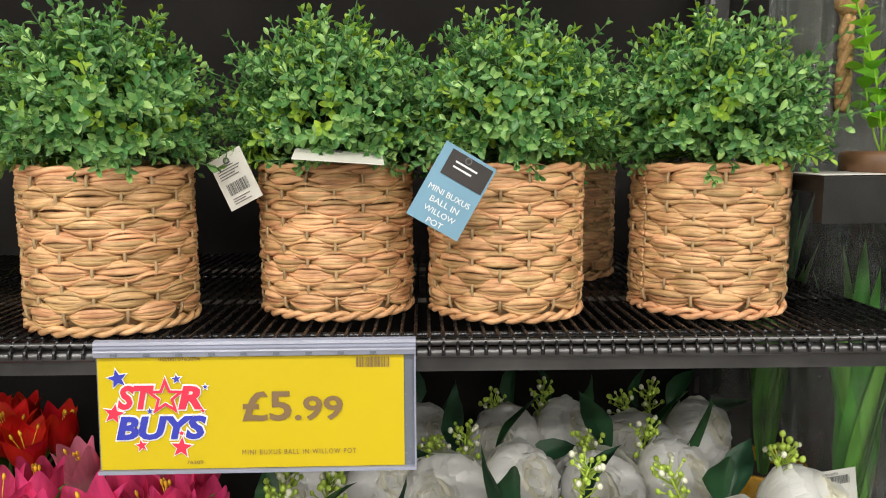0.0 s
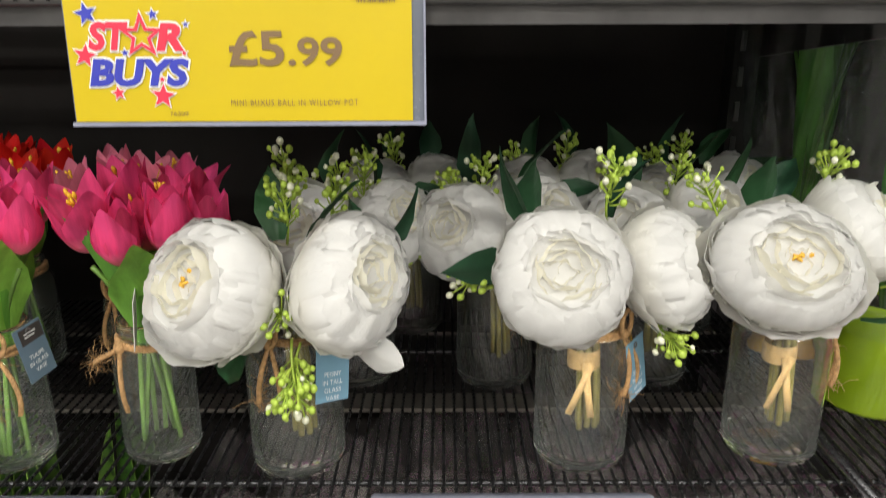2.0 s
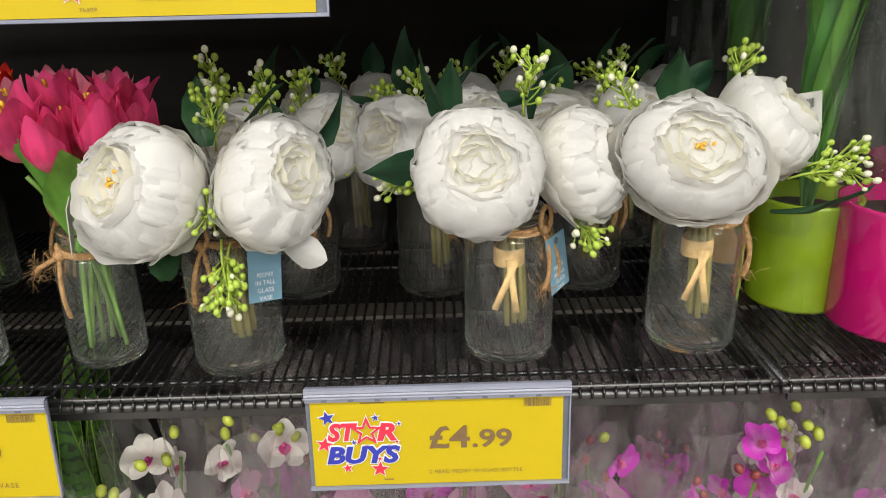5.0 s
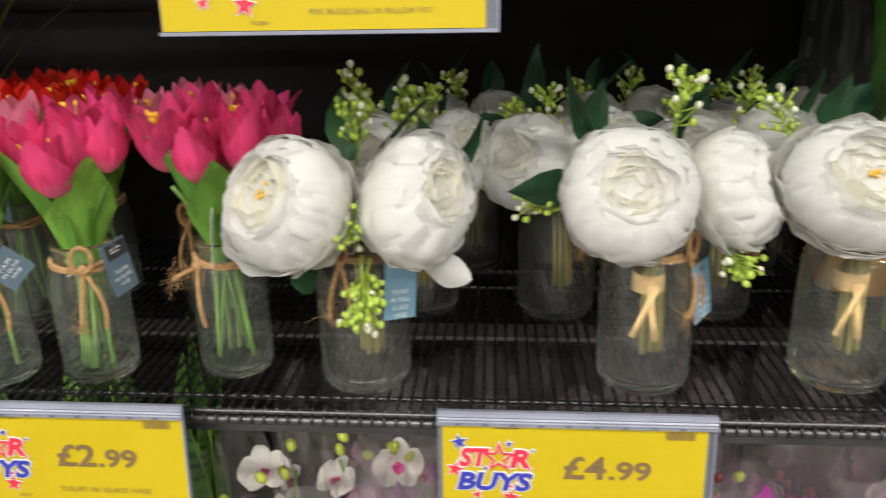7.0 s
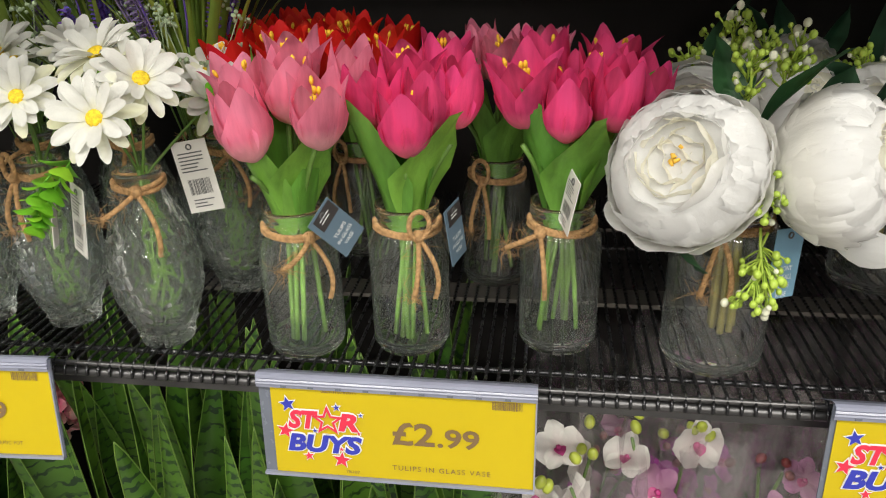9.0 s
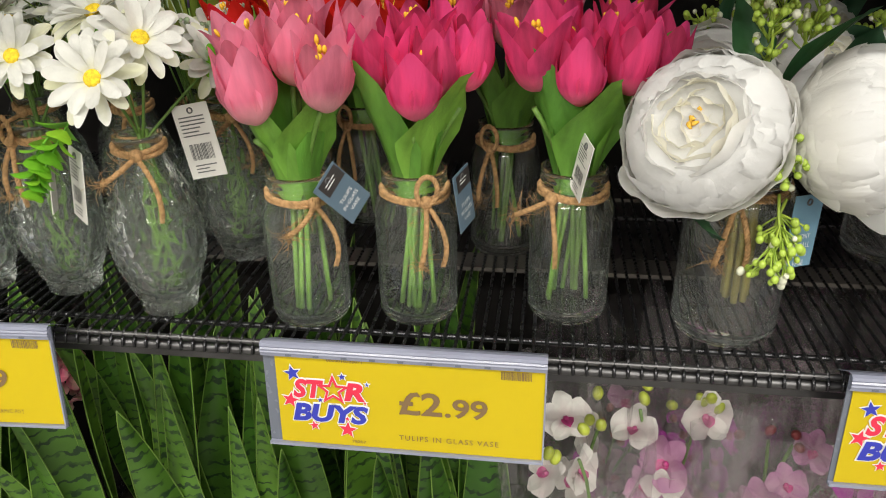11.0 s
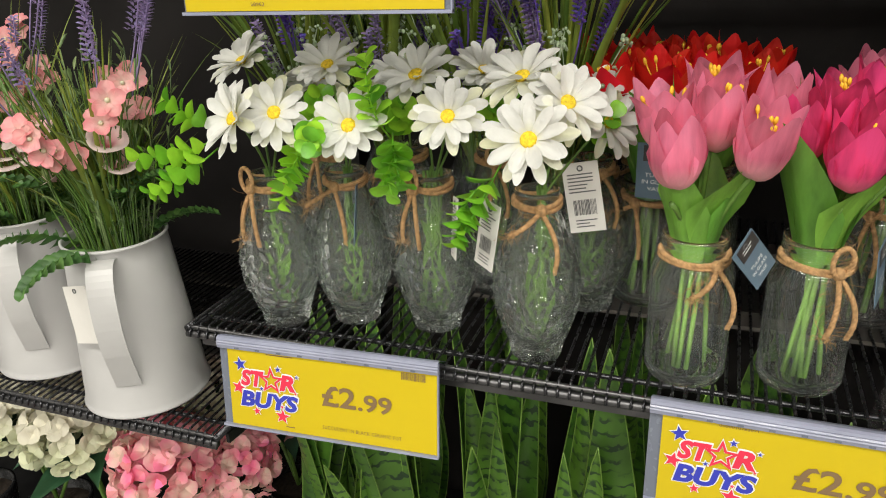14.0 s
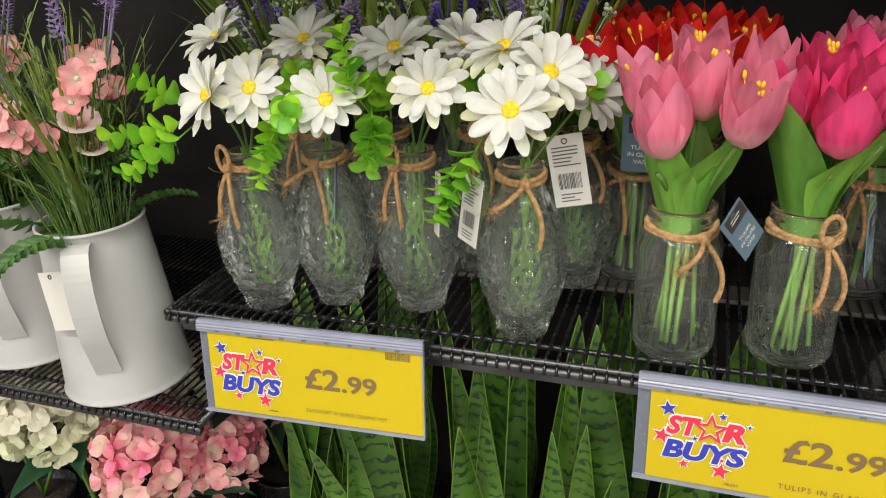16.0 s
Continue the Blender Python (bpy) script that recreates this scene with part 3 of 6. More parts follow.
def ticket(x, yf, ztop, pounds, pence, words, top, foot, left, right, tilt, label, seed, yaw=0.0):
    """A yellow price card in a clear sleeve clipped to a shelf edge. x: the card's left edge; ztop: its upper edge."""
    rng = np.random.default_rng(seed)
    tk = thing("price_ticket", pose(x, yf, ztop, tilt, 0, yaw), label, "price ticket", "shelf price tickets")
    w = PW + left + right
    cx = PW / 2 + (right - left) / 2
    part("sleeve", Mesh().add(box(w, 0.0012, PH + 0.013, (cx, 0.0012, -PH / 2 + 0.0035))), M_HOLD, tk, "smoky clear plastic sleeve", smooth=False)
    clip = Mesh()
    prof = [(0.026, 0.0000), (0.004, 0.0108), (-0.001, 0.0116), (-0.0035, 0.0104), (-0.0042, 0.0084), (-0.0036, 0.0074), (-0.0046, 0.0062), (-0.0040, 0.0048), (-0.0046, 0.0038), (-0.0040, 0.0024), (-0.0034, 0.0004), (-0.0004, -0.0004)]
    v, f = [], []
    for i, xx in enumerate((-left, PW + right)):
        v += [(xx, a, b) for a, b in prof]
    q = len(prof)
    f = [(j, j + 1, q + j + 1, q + j) for j in range(q - 1)]
    clip.add((v, f))
    part("clip_strip", clip, M_CLIP, tk, "ribbed clear plastic clip strip", smooth=False)
    dash = Mesh().add(box(0.0042, 0.0008, 0.0016)).data("clip_slot", M_HOLD, False)
    for k in range(9):
        part("clip_slot", dash, None, tk, m=pose(0.012 + k * 0.021, -0.0041, 0.0022))
    part("bottom_lip", Mesh().add(box(w, 0.004, 0.0022, (cx, -0.0012, -PH - 0.0015))), M_CLIP, tk, "clear plastic lip", smooth=False)
    part("side_lip", Mesh().add(box(0.0012, 0.003, PH + 0.011, (cx + w / 2 - 0.0006, -0.0006, -PH / 2 + 0.0035))), M_CLIP, tk, smooth=False)
    card = part("card", Mesh().add(box(PW, 0.0006, PH, (PW / 2, 0, PH / 2))), M_YELLOW, tk, "yellow printed card", m=pose(0, -0.0004, -PH), smooth=False)
    k = PW / 1212
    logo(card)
    if pounds:
        put(card, "price", Mesh().add(lettering(pounds, 197 * k, 122 * k, 0.022)), M_PRICE, 565 * k, PH * 0.42)
        put(card, "price", Mesh().add(lettering(pence, 192 * k, 100 * k, 0.022)), M_PRICE, 774 * k, PH * 0.42)
    put(card, "wording", Mesh().add(lettering(words, 455 * k, (21 if len(words) > 22 else 27) * k, 0.0, gap=1.25)), M_PRICE, 562 * k, PH * 0.12)
    if top:
        put(card, "code", Mesh().add(lettering(top, 162 * k, 14 * k)), M_PRICE, 242 * k, PH * 0.965)
    else:
        put(card, "code_bar", lines(162 * k, 16 * k, 1, rng), M_PRICE, 242 * k, PH * 0.955)
    if foot:
        put(card, "code", Mesh().add(lettering(foot, 66 * k, 14 * k)), M_PRICE, 340 * k, PH * 0.045)
    else:
        m = lines(66 * k, 16 * k, 1, rng)
        put(card, "code_bar", m, M_PRICE, 340 * k, PH * 0.045)
    put(card, "barcode", bars(rng, 132 * k, 42 * k, 30), M_PRICE, 1022 * k, PH * 0.89)
    return tk


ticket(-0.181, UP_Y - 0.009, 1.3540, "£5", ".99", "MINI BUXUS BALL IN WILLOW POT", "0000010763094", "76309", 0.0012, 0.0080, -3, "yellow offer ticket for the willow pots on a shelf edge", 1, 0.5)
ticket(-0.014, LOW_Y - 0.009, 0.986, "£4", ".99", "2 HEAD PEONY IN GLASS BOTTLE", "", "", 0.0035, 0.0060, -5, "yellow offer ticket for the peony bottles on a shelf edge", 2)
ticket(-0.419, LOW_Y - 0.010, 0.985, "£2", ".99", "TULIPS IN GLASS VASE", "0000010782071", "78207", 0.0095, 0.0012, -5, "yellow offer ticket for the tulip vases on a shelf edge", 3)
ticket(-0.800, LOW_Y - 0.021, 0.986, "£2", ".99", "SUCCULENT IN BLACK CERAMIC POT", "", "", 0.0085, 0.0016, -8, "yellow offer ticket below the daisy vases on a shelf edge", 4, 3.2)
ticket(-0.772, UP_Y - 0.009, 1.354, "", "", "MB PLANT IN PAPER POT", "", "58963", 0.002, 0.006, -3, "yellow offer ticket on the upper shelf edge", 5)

# ---- willow pots with box foliage ----


def twist_ring(r, z, thick, turns, n=120, strands=2, wob=0.0, rng=None):
    m = Mesh()
    a = np.linspace(0, 2 * np.pi, n + 1)
    for s in range(strands):
        p = a * turns + 2 * np.pi * s / strands
        rr, zz = r + thick * 0.55 * np.cos(p), z + thick * 0.55 * np.sin(p)
        if rng is not None:
            zz = zz + wob * np.interp(a, np.linspace(0, 2 * np.pi, 9), np.r_[q := rng.normal(size=8), q[0]])
        m.add(tube(np.c_[rr * np.cos(a), rr * np.sin(a), zz], thick * 0.62, 6))
    return m


def willow_basket(parent, seed, R=0.060, H=0.118):
    """Rows of willow bundles that spread between ties and pinch at them, alternate rows half a step on."""
    rng = np.random.default_rng(seed)
    part("lining", Mesh().add(lathe([(0.0, 0.004), (R - 0.006, 0.004), (R - 0.006, H - 0.004), (0.0, H - 0.006)], 32)), M_STAKE, parent)
    rows, cols, n = 10, 9, 144
    a = np.linspace(0, 2 * np.pi, n + 1)
    pitch = (H - 0.018) / rows
    for k in range(rows):
        z0 = 0.011 + pitch * (k + 0.5)
        ph = np.pi * (k % 2)
        open_ = np.abs(np.sin((a * cols + ph) / 2)) ** 0.8
        for s in range(6):
            o = (s - 2.5) / 2.5
            jit = np.interp(a, np.linspace(0, 2 * np.pi, cols * 2 + 1), np.r_[j := rng.normal(size=cols * 2), j[0]])
            z = z0 + o * pitch * (0.12 + 0.60 * open_) + 0.0007 * jit
            r = R - 0.0040 + 0.0046 * open_ - 0.0012 * abs(o) + 0.0007 * jit
            th = 0.0021 * (0.50 + 0.60 * open_) * rng.uniform(0.85, 1.15)
            part("willow_strand", Mesh().add(tube(np.c_[r * np.cos(a), r * np.sin(a), z], th, 6, 0.42)), M_WILLOW, parent)
    for k in range(rows):
        for c in range(cols):
            t = 2 * np.pi * (c + 0.5 * ((k % 2) == 1)) / cols
            z0 = 0.011 + pitch * (k + 0.5)
            p = [((R + d) * np.cos(t), (R + d) * np.sin(t), z0 + e * pitch) for d, e in ((-0.003, -0.75), (-0.0002, -0.3), (0.0004, 0), (-0.0002, 0.3), (-0.003, 0.75))]
            part("stake", Mesh().add(tube(p, 0.0013, 5)), M_STAKE, parent)
    part("rim", twist_ring(R - 0.002, H - 0.004, 0.0036, 7, rng=rng, wob=0.0006), M_WILLOW, parent, "twisted willow rim")
    part("foot_rim", twist_ring(R - 0.002, 0.0052, 0.0038, 12, rng=rng, wob=0.0005), M_WILLOW, parent, "twisted willow foot")


def leaf_quad(L, W):
    v = [(0, 0, 0), (W * 0.62, 0.0006, L * 0.25), (W, 0.0009, L * 0.52), (W * 0.72, 0.0002, L * 0.80), (0, -L * 0.10, L), (-W * 0.72, 0.0002, L * 0.80), (-W, 0.0009, L * 0.52), (-W * 0.62, 0.0006, L * 0.25),
         (0, -0.0009, L * 0.45)]
    return v, [(k, (k + 1) % 8, 8) for k in range(8)]


def buxus_head(seed, R=0.079, n=520):
    """Many twigs out of one middle, each with opposite pairs of small oval leaves; uneven outline."""
    rng = np.random.default_rng(seed)
    old, young, twig = Mesh(), Mesh(), Mesh()
    for i in range(n):
        u = (i + 0.5) / n
        el = np.arcsin(-0.45 + 1.45 * u)
        az = i * 2.39996 + rng.normal() * 0.12
        d = np.array([np.cos(el) * np.cos(az), np.cos(el) * np.sin(az), np.sin(el)])
        lump = 1 + 0.10 * np.sin(3 * az + seed) * np.cos(2 * el) + rng.normal() * 0.06
        squash = np.array([1.0, 1.0, 1.02 if el > 0 else 0.60])
        tip = d * R * lump * squash
        root = d * R * 0.35 + rng.normal(size=3) * 0.006
        dv = tip - root + rng.normal(size=3) * 0.010
        L = np.linalg.norm(dv)
        dv /= L
        twig.add(tube(curve(root, root + dv * L, rng.normal(size=3) * 0.003, 3), 0.0006, 3))
        mesh = young if rng.random() < 0.16 else old
        sp = rng.uniform(0, 6.28)
        for k in range(6):
            p = root + dv * L * (0.42 + 0.58 * k / 5)
            for side in (0, np.pi):
                opening = radians(rng.uniform(42, 72) if k < 5 else rng.uniform(15, 35))
                mm = aim(p, dv, sp + k * 1.57 + side) @ Matrix.Rotation(opening, 4, "X")
                s = rng.uniform(0.8, 1.2) * (0.95 if k < 5 else 0.75)
                mesh.add(leaf_quad(0.0090 * s, 0.0025 * s), mm)
    return old.data("leaves", M_BUX), young.data("young_leaves", M_BUXL), twig.data("twigs", M_BUXCORE)


BUX = [buxus_head(11, 0.0745), buxus_head(12, 0.0765)]


def buxus_pot(label):
    pot = thing("buxus_pot", pose(0, 0, 0), label, "potted plant", "buxus balls in willow pots")
    willow_basket(pot, 5)
    return pot


def crown(pot, variant, spin):
    m = pose(0, 0, 0.145, 0, 0, spin)
    for name, me in zip(("foliage", "young_foliage", "twig_mass"), BUX[variant]):
        part(name, me, None, pot, m=m)


bare = buxus_pot("round artificial box ball in a woven willow pot")
POTS = [(-0.201, 0.600, 20, 0), (-0.037, 0.642, 75, 1), (0.098, 0.628, 140, 0), (0.262, 0.634, 200, 1), (0.168, 0.806, 260, 0), (-0.065, 0.806, 310, 1), (-0.285, 0.80, 30, 0)]
for i, (x, y, spin, variant) in enumerate(POTS):
    p = copy_thing(bare, pose(x, y, UP, 0, 0, spin))
    crown(p, variant, 60 * i)
for o in (*bare.children_recursive, bare):
    bpy.data.objects.remove(o)


def card_tag(parent, w, h, m, front, name="hang_tag", label="", rows=(), dark=0.0, back=False, seed=0, corner=0.0):
    """A hanging card: local x across, z up, hung by its top; front faces -y."""
    t = part(name, Mesh().add(box(w, 0.0007, h, (0, 0, -h / 2))), front, parent, label, m=m, smooth=False)
    rng = np.random.default_rng(seed)
    part("eyelet", Mesh().add(lathe([(0.0016, -0.0004), (0.0016, 0.0004), (0.0026, 0.0004), (0.0026, -0.0004)], 12)), M_INK, t, m=pose(0, -0.0008, -0.005, 90, 0, 0))
    if dark:
        part("dark_band", Mesh().add(box(w * 0.8, 0.0004, h * dark, (0, -0.0007, 0))), M_TAGK, t, "charcoal band", m=pose(w * 0.06, 0, -h * (0.04 + dark / 2)), smooth=False)
        part("band_print", lines(w * 0.5, h * dark * 0.4, 2, rng), M_INKW, t, m=pose(-w * 0.2, -0.0012, -h * (0.04 + dark * 0.7)), smooth=False)
    for i, (word, ww) in enumerate(rows):
        part("wording", Mesh().add(lettering(word, w * ww, h * 0.072)), M_INKW, t, m=pose(-w * ww / 2, -0.0009, -h * (0.60 + 0.125 * i)), smooth=False)
    if back:
        part("small_print", lines(w * 0.75, h * 0.3, 6, rng), M_INK, t, m=pose(-w * 0.38, -0.0008, -h * 0.45), smooth=False)
        part("barcode", bars(rng, w * 0.62, h * 0.22, 22), M_INK, t, m=pose(-w * 0.31, -0.0008, -h * 0.75), smooth=False)
        part("small_print", lines(w * 0.6, h * 0.14, 3, rng), M_INK, t, m=pose(-w * 0.3, -0.0008, -h * 0.95), smooth=False)
    return t


def loose_tag(x, y, z, rx, ry, rz, w, h, front, label, **kw):
    tg = thing("hang_tag", pose(x, y, z, rx, ry, rz), label, "tag", "hanging product tags")
    card_tag(tg, w, h, pose(0, 0, 0), front, name="card", **kw)
    return tg


loose_tag(0.066, 0.548, 1.484, 0, 30, 8, 0.040, 0.056, M_TAGB, "blue card tag with a charcoal band on a willow pot", dark=0.33,
          rows=(("MINI BUXUS", 0.8), ("BALL IN", 0.55), ("WILLOW", 0.6), ("POT", 0.3)))
loose_tag(-0.115, 0.600, 1.485, 4, -25, -20, 0.030, 0.040, M_TAGW, "pale card tag printed with a barcode on a willow pot", back=True, seed=3)
loose_tag(-0.028, 0.585, 1.487, -80, 4, 6, 0.062, 0.040, M_TAGW, "pale card tag lying flat on a willow pot rim")

# ---- flower parts shared between bunches ----


def jar_mesh(r, h, neck, shoulder, lip=0.0016, thick=0.0017, bottom=0.0055):
    o = [(0.0, 0.0015), (r * 0.7, 0.0), (r * 0.93, 0.0015), (r, 0.007), (r, h * 0.35), (r, shoulder * h), (r * 0.96, shoulder * h + 0.006), ((r + neck) / 2, shoulder * h + 0.012),
         (neck, shoulder * h + 0.016), (neck, h - 0.011), (neck + lip, h - 0.009), (neck + lip, h - 0.007), (neck, h - 0.005), (neck + lip, h - 0.003), (neck + lip * 0.8, h)]
    i = [(neck - thick * 0.6, h), (neck - thick, h - 0.004), (neck - thick, shoulder * h + 0.015), ((r + neck) / 2 - thick, shoulder * h + 0.010), (r - thick, shoulder * h - 0.001),
         (r - thick, h * 0.35), (r - thick, bottom + 0.008), (r * 0.85, bottom + 0.002), (r * 0.5, bottom), (0.0, bottom + 0.001)]
    return Mesh().add(lathe(o + i, 48))


JAR_P = jar_mesh(0.0385, 0.132, 0.0285, 0.80).data("jar", M_GLASS)
JAR_T = jar_mesh(0.0315, 0.122, 0.0235, 0.74).data("jar", M_GLASS)


def vase_mesh():
    """Egg-shaped vase with a raised crackle pattern pressed into its outside."""
    zs = np.linspace(0, 1, 96)
    H = 0.148
    key_z = [0, 0.02, 0.06, 0.12, 0.3, 0.45, 0.65, 0.82, 0.9, 0.95, 0.975, 1.0]
    key_r = [0.0215, 0.0225, 0.0215, 0.0255, 0.0345, 0.0365, 0.0315, 0.0215, 0.0175, 0.0168, 0.0185, 0.0182]
    rr = np.interp(zs, key_z, key_r)
    rr = np.convolve(np.pad(rr, 2, "edge"), np.ones(5) / 5, "valid")
    seg = 132
    v = [(0.0, 0.0, 0.001)] * seg
    for z, r in zip(zs, rr):
        for k in range(seg):
            t = 2 * np.pi * k / seg
            q = r
            if 0.03 < z < 0.86:
                p = Vector((np.cos(t) * r, np.sin(t) * r, z * H)) * 82
                d = noise.voronoi(p)[0]
                q = r + 0.0038 * (0.4 - min(1.0, (d[1] - d[0]) * 2.8)) * min(1, (0.86 - z) * 8)
            v.append((q * np.cos(t), q * np.sin(t), z * H))
    for z in (1.0, 0.93, 0.8, 0.6, 0.4, 0.2, 0.09):
        r = np.interp(z, key_z, key_r) - 0.0028
        v += [(r * np.cos(2 * np.pi * k / seg), r * np.sin(2 * np.pi * k / seg), z * H) for k in range(seg)]
    v += [(0.0, 0.0, 0.012)] * seg
    return Mesh().add((v, grid_faces(seg, len(v) // seg, True))).data("vase", M_GLASSV)


VASE = vase_mesh()


def glass(me, parent, name, label):
    ob = part(name, me, None, parent, label)
    ob.visible_shadow = False
    return ob


def tulip_mesh(mt, seed, opened):
    """Six broad pointed petals in a round-bottomed cup; opened spreads their tips."""
    rng = np.random.default_rng(seed)
    m = Mesh()
    for k in range(6):
        inner = k % 2
        o = opened * rng.uniform(0.6, 1.35)
        m.add(fan_petal(0.079 - 0.004 * inner + rng.uniform(-0.003, 0.003), 0.0225, (88 - 8 * inner, 44, 13 + 5 * o, 2 + 9 * o, -7 + 15 * o, -13 + 24 * o, -4 + 34 * o), 0.52, 0.62, 9, 14, 0.0007, 0.004, rng),
              rot("Z", 60 * k + rng.uniform(-6, 6)) @ pose(0, 0.001 - 0.0012 * inner, 0.0006 * inner))
    return m.data("tulip_petals", mt)


def anther_mesh(seed):
    rng = np.random.default_rng(seed)
    m = Mesh()
    for k in range(5):
        d = Vector((rng.normal() * 0.2, rng.normal() * 0.2, 1)).normalized()
        m.add(tube(curve((0, 0, 0.015), d * 0.056, (0, 0, 0), 3), 0.0006, 4))
        m.add(ball(0.0021, 6, 4, 2.0), aim(d * 0.057, d))
    return m.data("anthers", M_ANTHER)


TUL = {c: [tulip_mesh(mt, s, o) for s, o in ((1, 0.20), (2, 0.75), (3, 1.35))] for c, mt in (("pale", M_TPINK), ("hot", M_THOT), ("red", M_TRED))}
ANTH = anther_mesh(4)


def broad_leaf(length, width, angles, seed, wave=0.002, material=M_TLEAF):
    """A wide, softly waved leaf drawn to a point, with a sunken midrib."""
    v, f = fan_petal(length, width, angles, 0.30, 0.95, 9, 13, wave, 0.0, np.random.default_rng(seed))
    q = np.array(v).reshape(13, 9, 3)
    q[:, 4, 1] += 0.0012
    return Mesh().add((q.reshape(-1, 3), f)).data("leaf", material)


TLEAF = [broad_leaf(0.126, 0.0265, (4, 12, 20, 24, 22, 30), 1, 0.003), broad_leaf(0.112, 0.0290, (2, 18, 30, 36, 40, 60), 2, 0.003), broad_leaf(0.134, 0.0235, (2, 8, 12, 14, 10, 12), 3, 0.003)]


def cord(m, pts, r):
    """A three-ply twisted cord along pts."""
    pts = np.asarray(pts, float)
    t0, t1 = np.linspace(0, 1, len(pts)), np.linspace(0, 1, max(24, len(pts) * 4))
    p = np.c_[[np.interp(t1, t0, pts[:, k]) for k in range(3)]].T
    for k in range(3):
        p[1:-1, k] = (p[:-2, k] + 2 * p[1:-1, k] + p[2:, k]) / 4
    tg = np.gradient(p, axis=0)
    tg /= np.linalg.norm(tg, axis=1)[:, None] + 1e-12
    a = np.cross(tg, np.array([0.31, 0.52, 0.79]))
    a /= np.linalg.norm(a, axis=1)[:, None] + 1e-12
    b = np.cross(tg, a)
    run = np.r_[0, np.cumsum(np.linalg.norm(np.diff(p, axis=0), axis=1))]
    for k in range(3):
        w = run / 0.0085 * 2 * np.pi + 2.094 * k
        m.add(tube(p + r * 0.52 * (np.cos(w)[:, None] * a + np.sin(w)[:, None] * b), r * 0.6, 5))


def twine_bow(parent, r, z, az, rng, style=0):
    """Two turns of jute round a neck, a knot and two hanging ends."""
    m = Mesh()
    a = np.linspace(0, 2 * np.pi, 33)
    for k in range(2):
        cord(m, np.c_[(r + 0.0018) * np.cos(a), (r + 0.0018) * np.sin(a), z + 0.0032 * k + 0.0015 * np.sin(a * 2 + k)], 0.0021)
    c, s = np.cos(az), np.sin(az)
    kx, ky = (r + 0.004) * c, (r + 0.004) * s
    m.add(ball(0.0052, 8, 6), pose(kx, ky, z + 0.001))
    out = np.array([c, s, 0.0])
    side = np.array([-s, c, 0.0])
    k0 = np.array([kx, ky, z])
    cord(m, curve(k0, k0 + side * 0.010 + out * 0.006 + np.array([0, 0, -0.050]), side * 0.006 + out * 0.006, 9), 0.0020)
    end2 = k0 + side * (-0.026 if style else -0.008) + out * 0.008 + np.array([0, 0, -0.016 if style else -0.046])
    cord(m, curve(k0, end2, out * 0.006, 9), 0.0020)
    if style != 1:
        t = np.linspace(0, 2 * np.pi, 17)
        lp = k0 + np.outer(0.008 * np.sin(t), side) + np.outer(0.011 * (1 - np.cos(t)), np.array([0, 0, 1.0])) + out * 0.003
        cord(m, lp, 0.0019)
    for i in range(60):
        p = k0 + (end2 - k0) * rng.uniform(0, 1) + rng.normal(size=3) * 0.003 if i % 2 else end2 + rng.normal(size=3) * 0.002
        m.add(tube(curve(p, p + rng.normal(size=3) * 0.006, rng.normal(size=3) * 0.002, 3), 0.00022, 3))
    return part("twine_bow", m, M_TWINE, parent, "frayed jute twine bow")


def stems(parent, tops, h, r_in, material, rng, thick=0.0016, name="stem"):
    for i, t in enumerate(tops):
        a = rng.uniform(0, 6.28)
        foot = (r_in * 0.6 * np.cos(a), r_in * 0.6 * np.sin(a), 0.010)
        mouth = np.array([t[0] * 0.22, t[1] * 0.22, h * 0.95])
        p = np.concatenate([curve(foot, mouth, (0, 0, 0), 4)[:-1], curve(mouth, t, (0, 0, 0.004), 5)])
        part(name, Mesh().add(tube(p, thick, 6)), material, parent)


def tulip_vase(x, y, z, spec, label, seed, bow_az=-1.3, style=0, leafs=5):
    """spec: (dx, dy, height above the shelf, colour, openness, lean) per flower."""
    rng = np.random.default_rng(seed)
    tv = thing("tulip_vase", pose(x, y, z), label, "flower vase", "tulips in glass vases")
    glass(JAR_T, tv, "jar", "clear glass bottle jar")
    tops = [(a * 0.92, b, c + 0.004) for a, b, c, *_ in spec]
    stems(tv, tops, 0.122, 0.026, M_STEM, rng, 0.0021)
    for a, b, c, col, op in spec:
        d = Vector((a * 3.5, b * 3.5 - 0.10, 1)).normalized()
        c += 0.016 if c < 0.170 else 0.004
        m = aim((a * 0.92 + 0.003, b, c), d, rng.uniform(0, 6.28)) @ Matrix.Scale(rng.uniform(0.74, 0.86), 4)
        fl = part("tulip_flower", TUL[col][op], None, tv, m=m)
        if op:
            part("stamen", ANTH, None, fl)
    for k in range(leafs):
        az = 360 * k / leafs + rng.uniform(-20, 20) + 15
        m = pose(0.012 * np.cos(radians(az)), 0.012 * np.sin(radians(az)), 0.100 + rng.uniform(-0.006, 0.010), 0, 0, az - 90) @ Matrix.Scale(rng.uniform(0.88, 1.08), 4)
        part("leaf", TLEAF[k % 3], None, tv, m=m)
    twine_bow(tv, 0.0235, 0.103, bow_az, rng, style)
    return tv


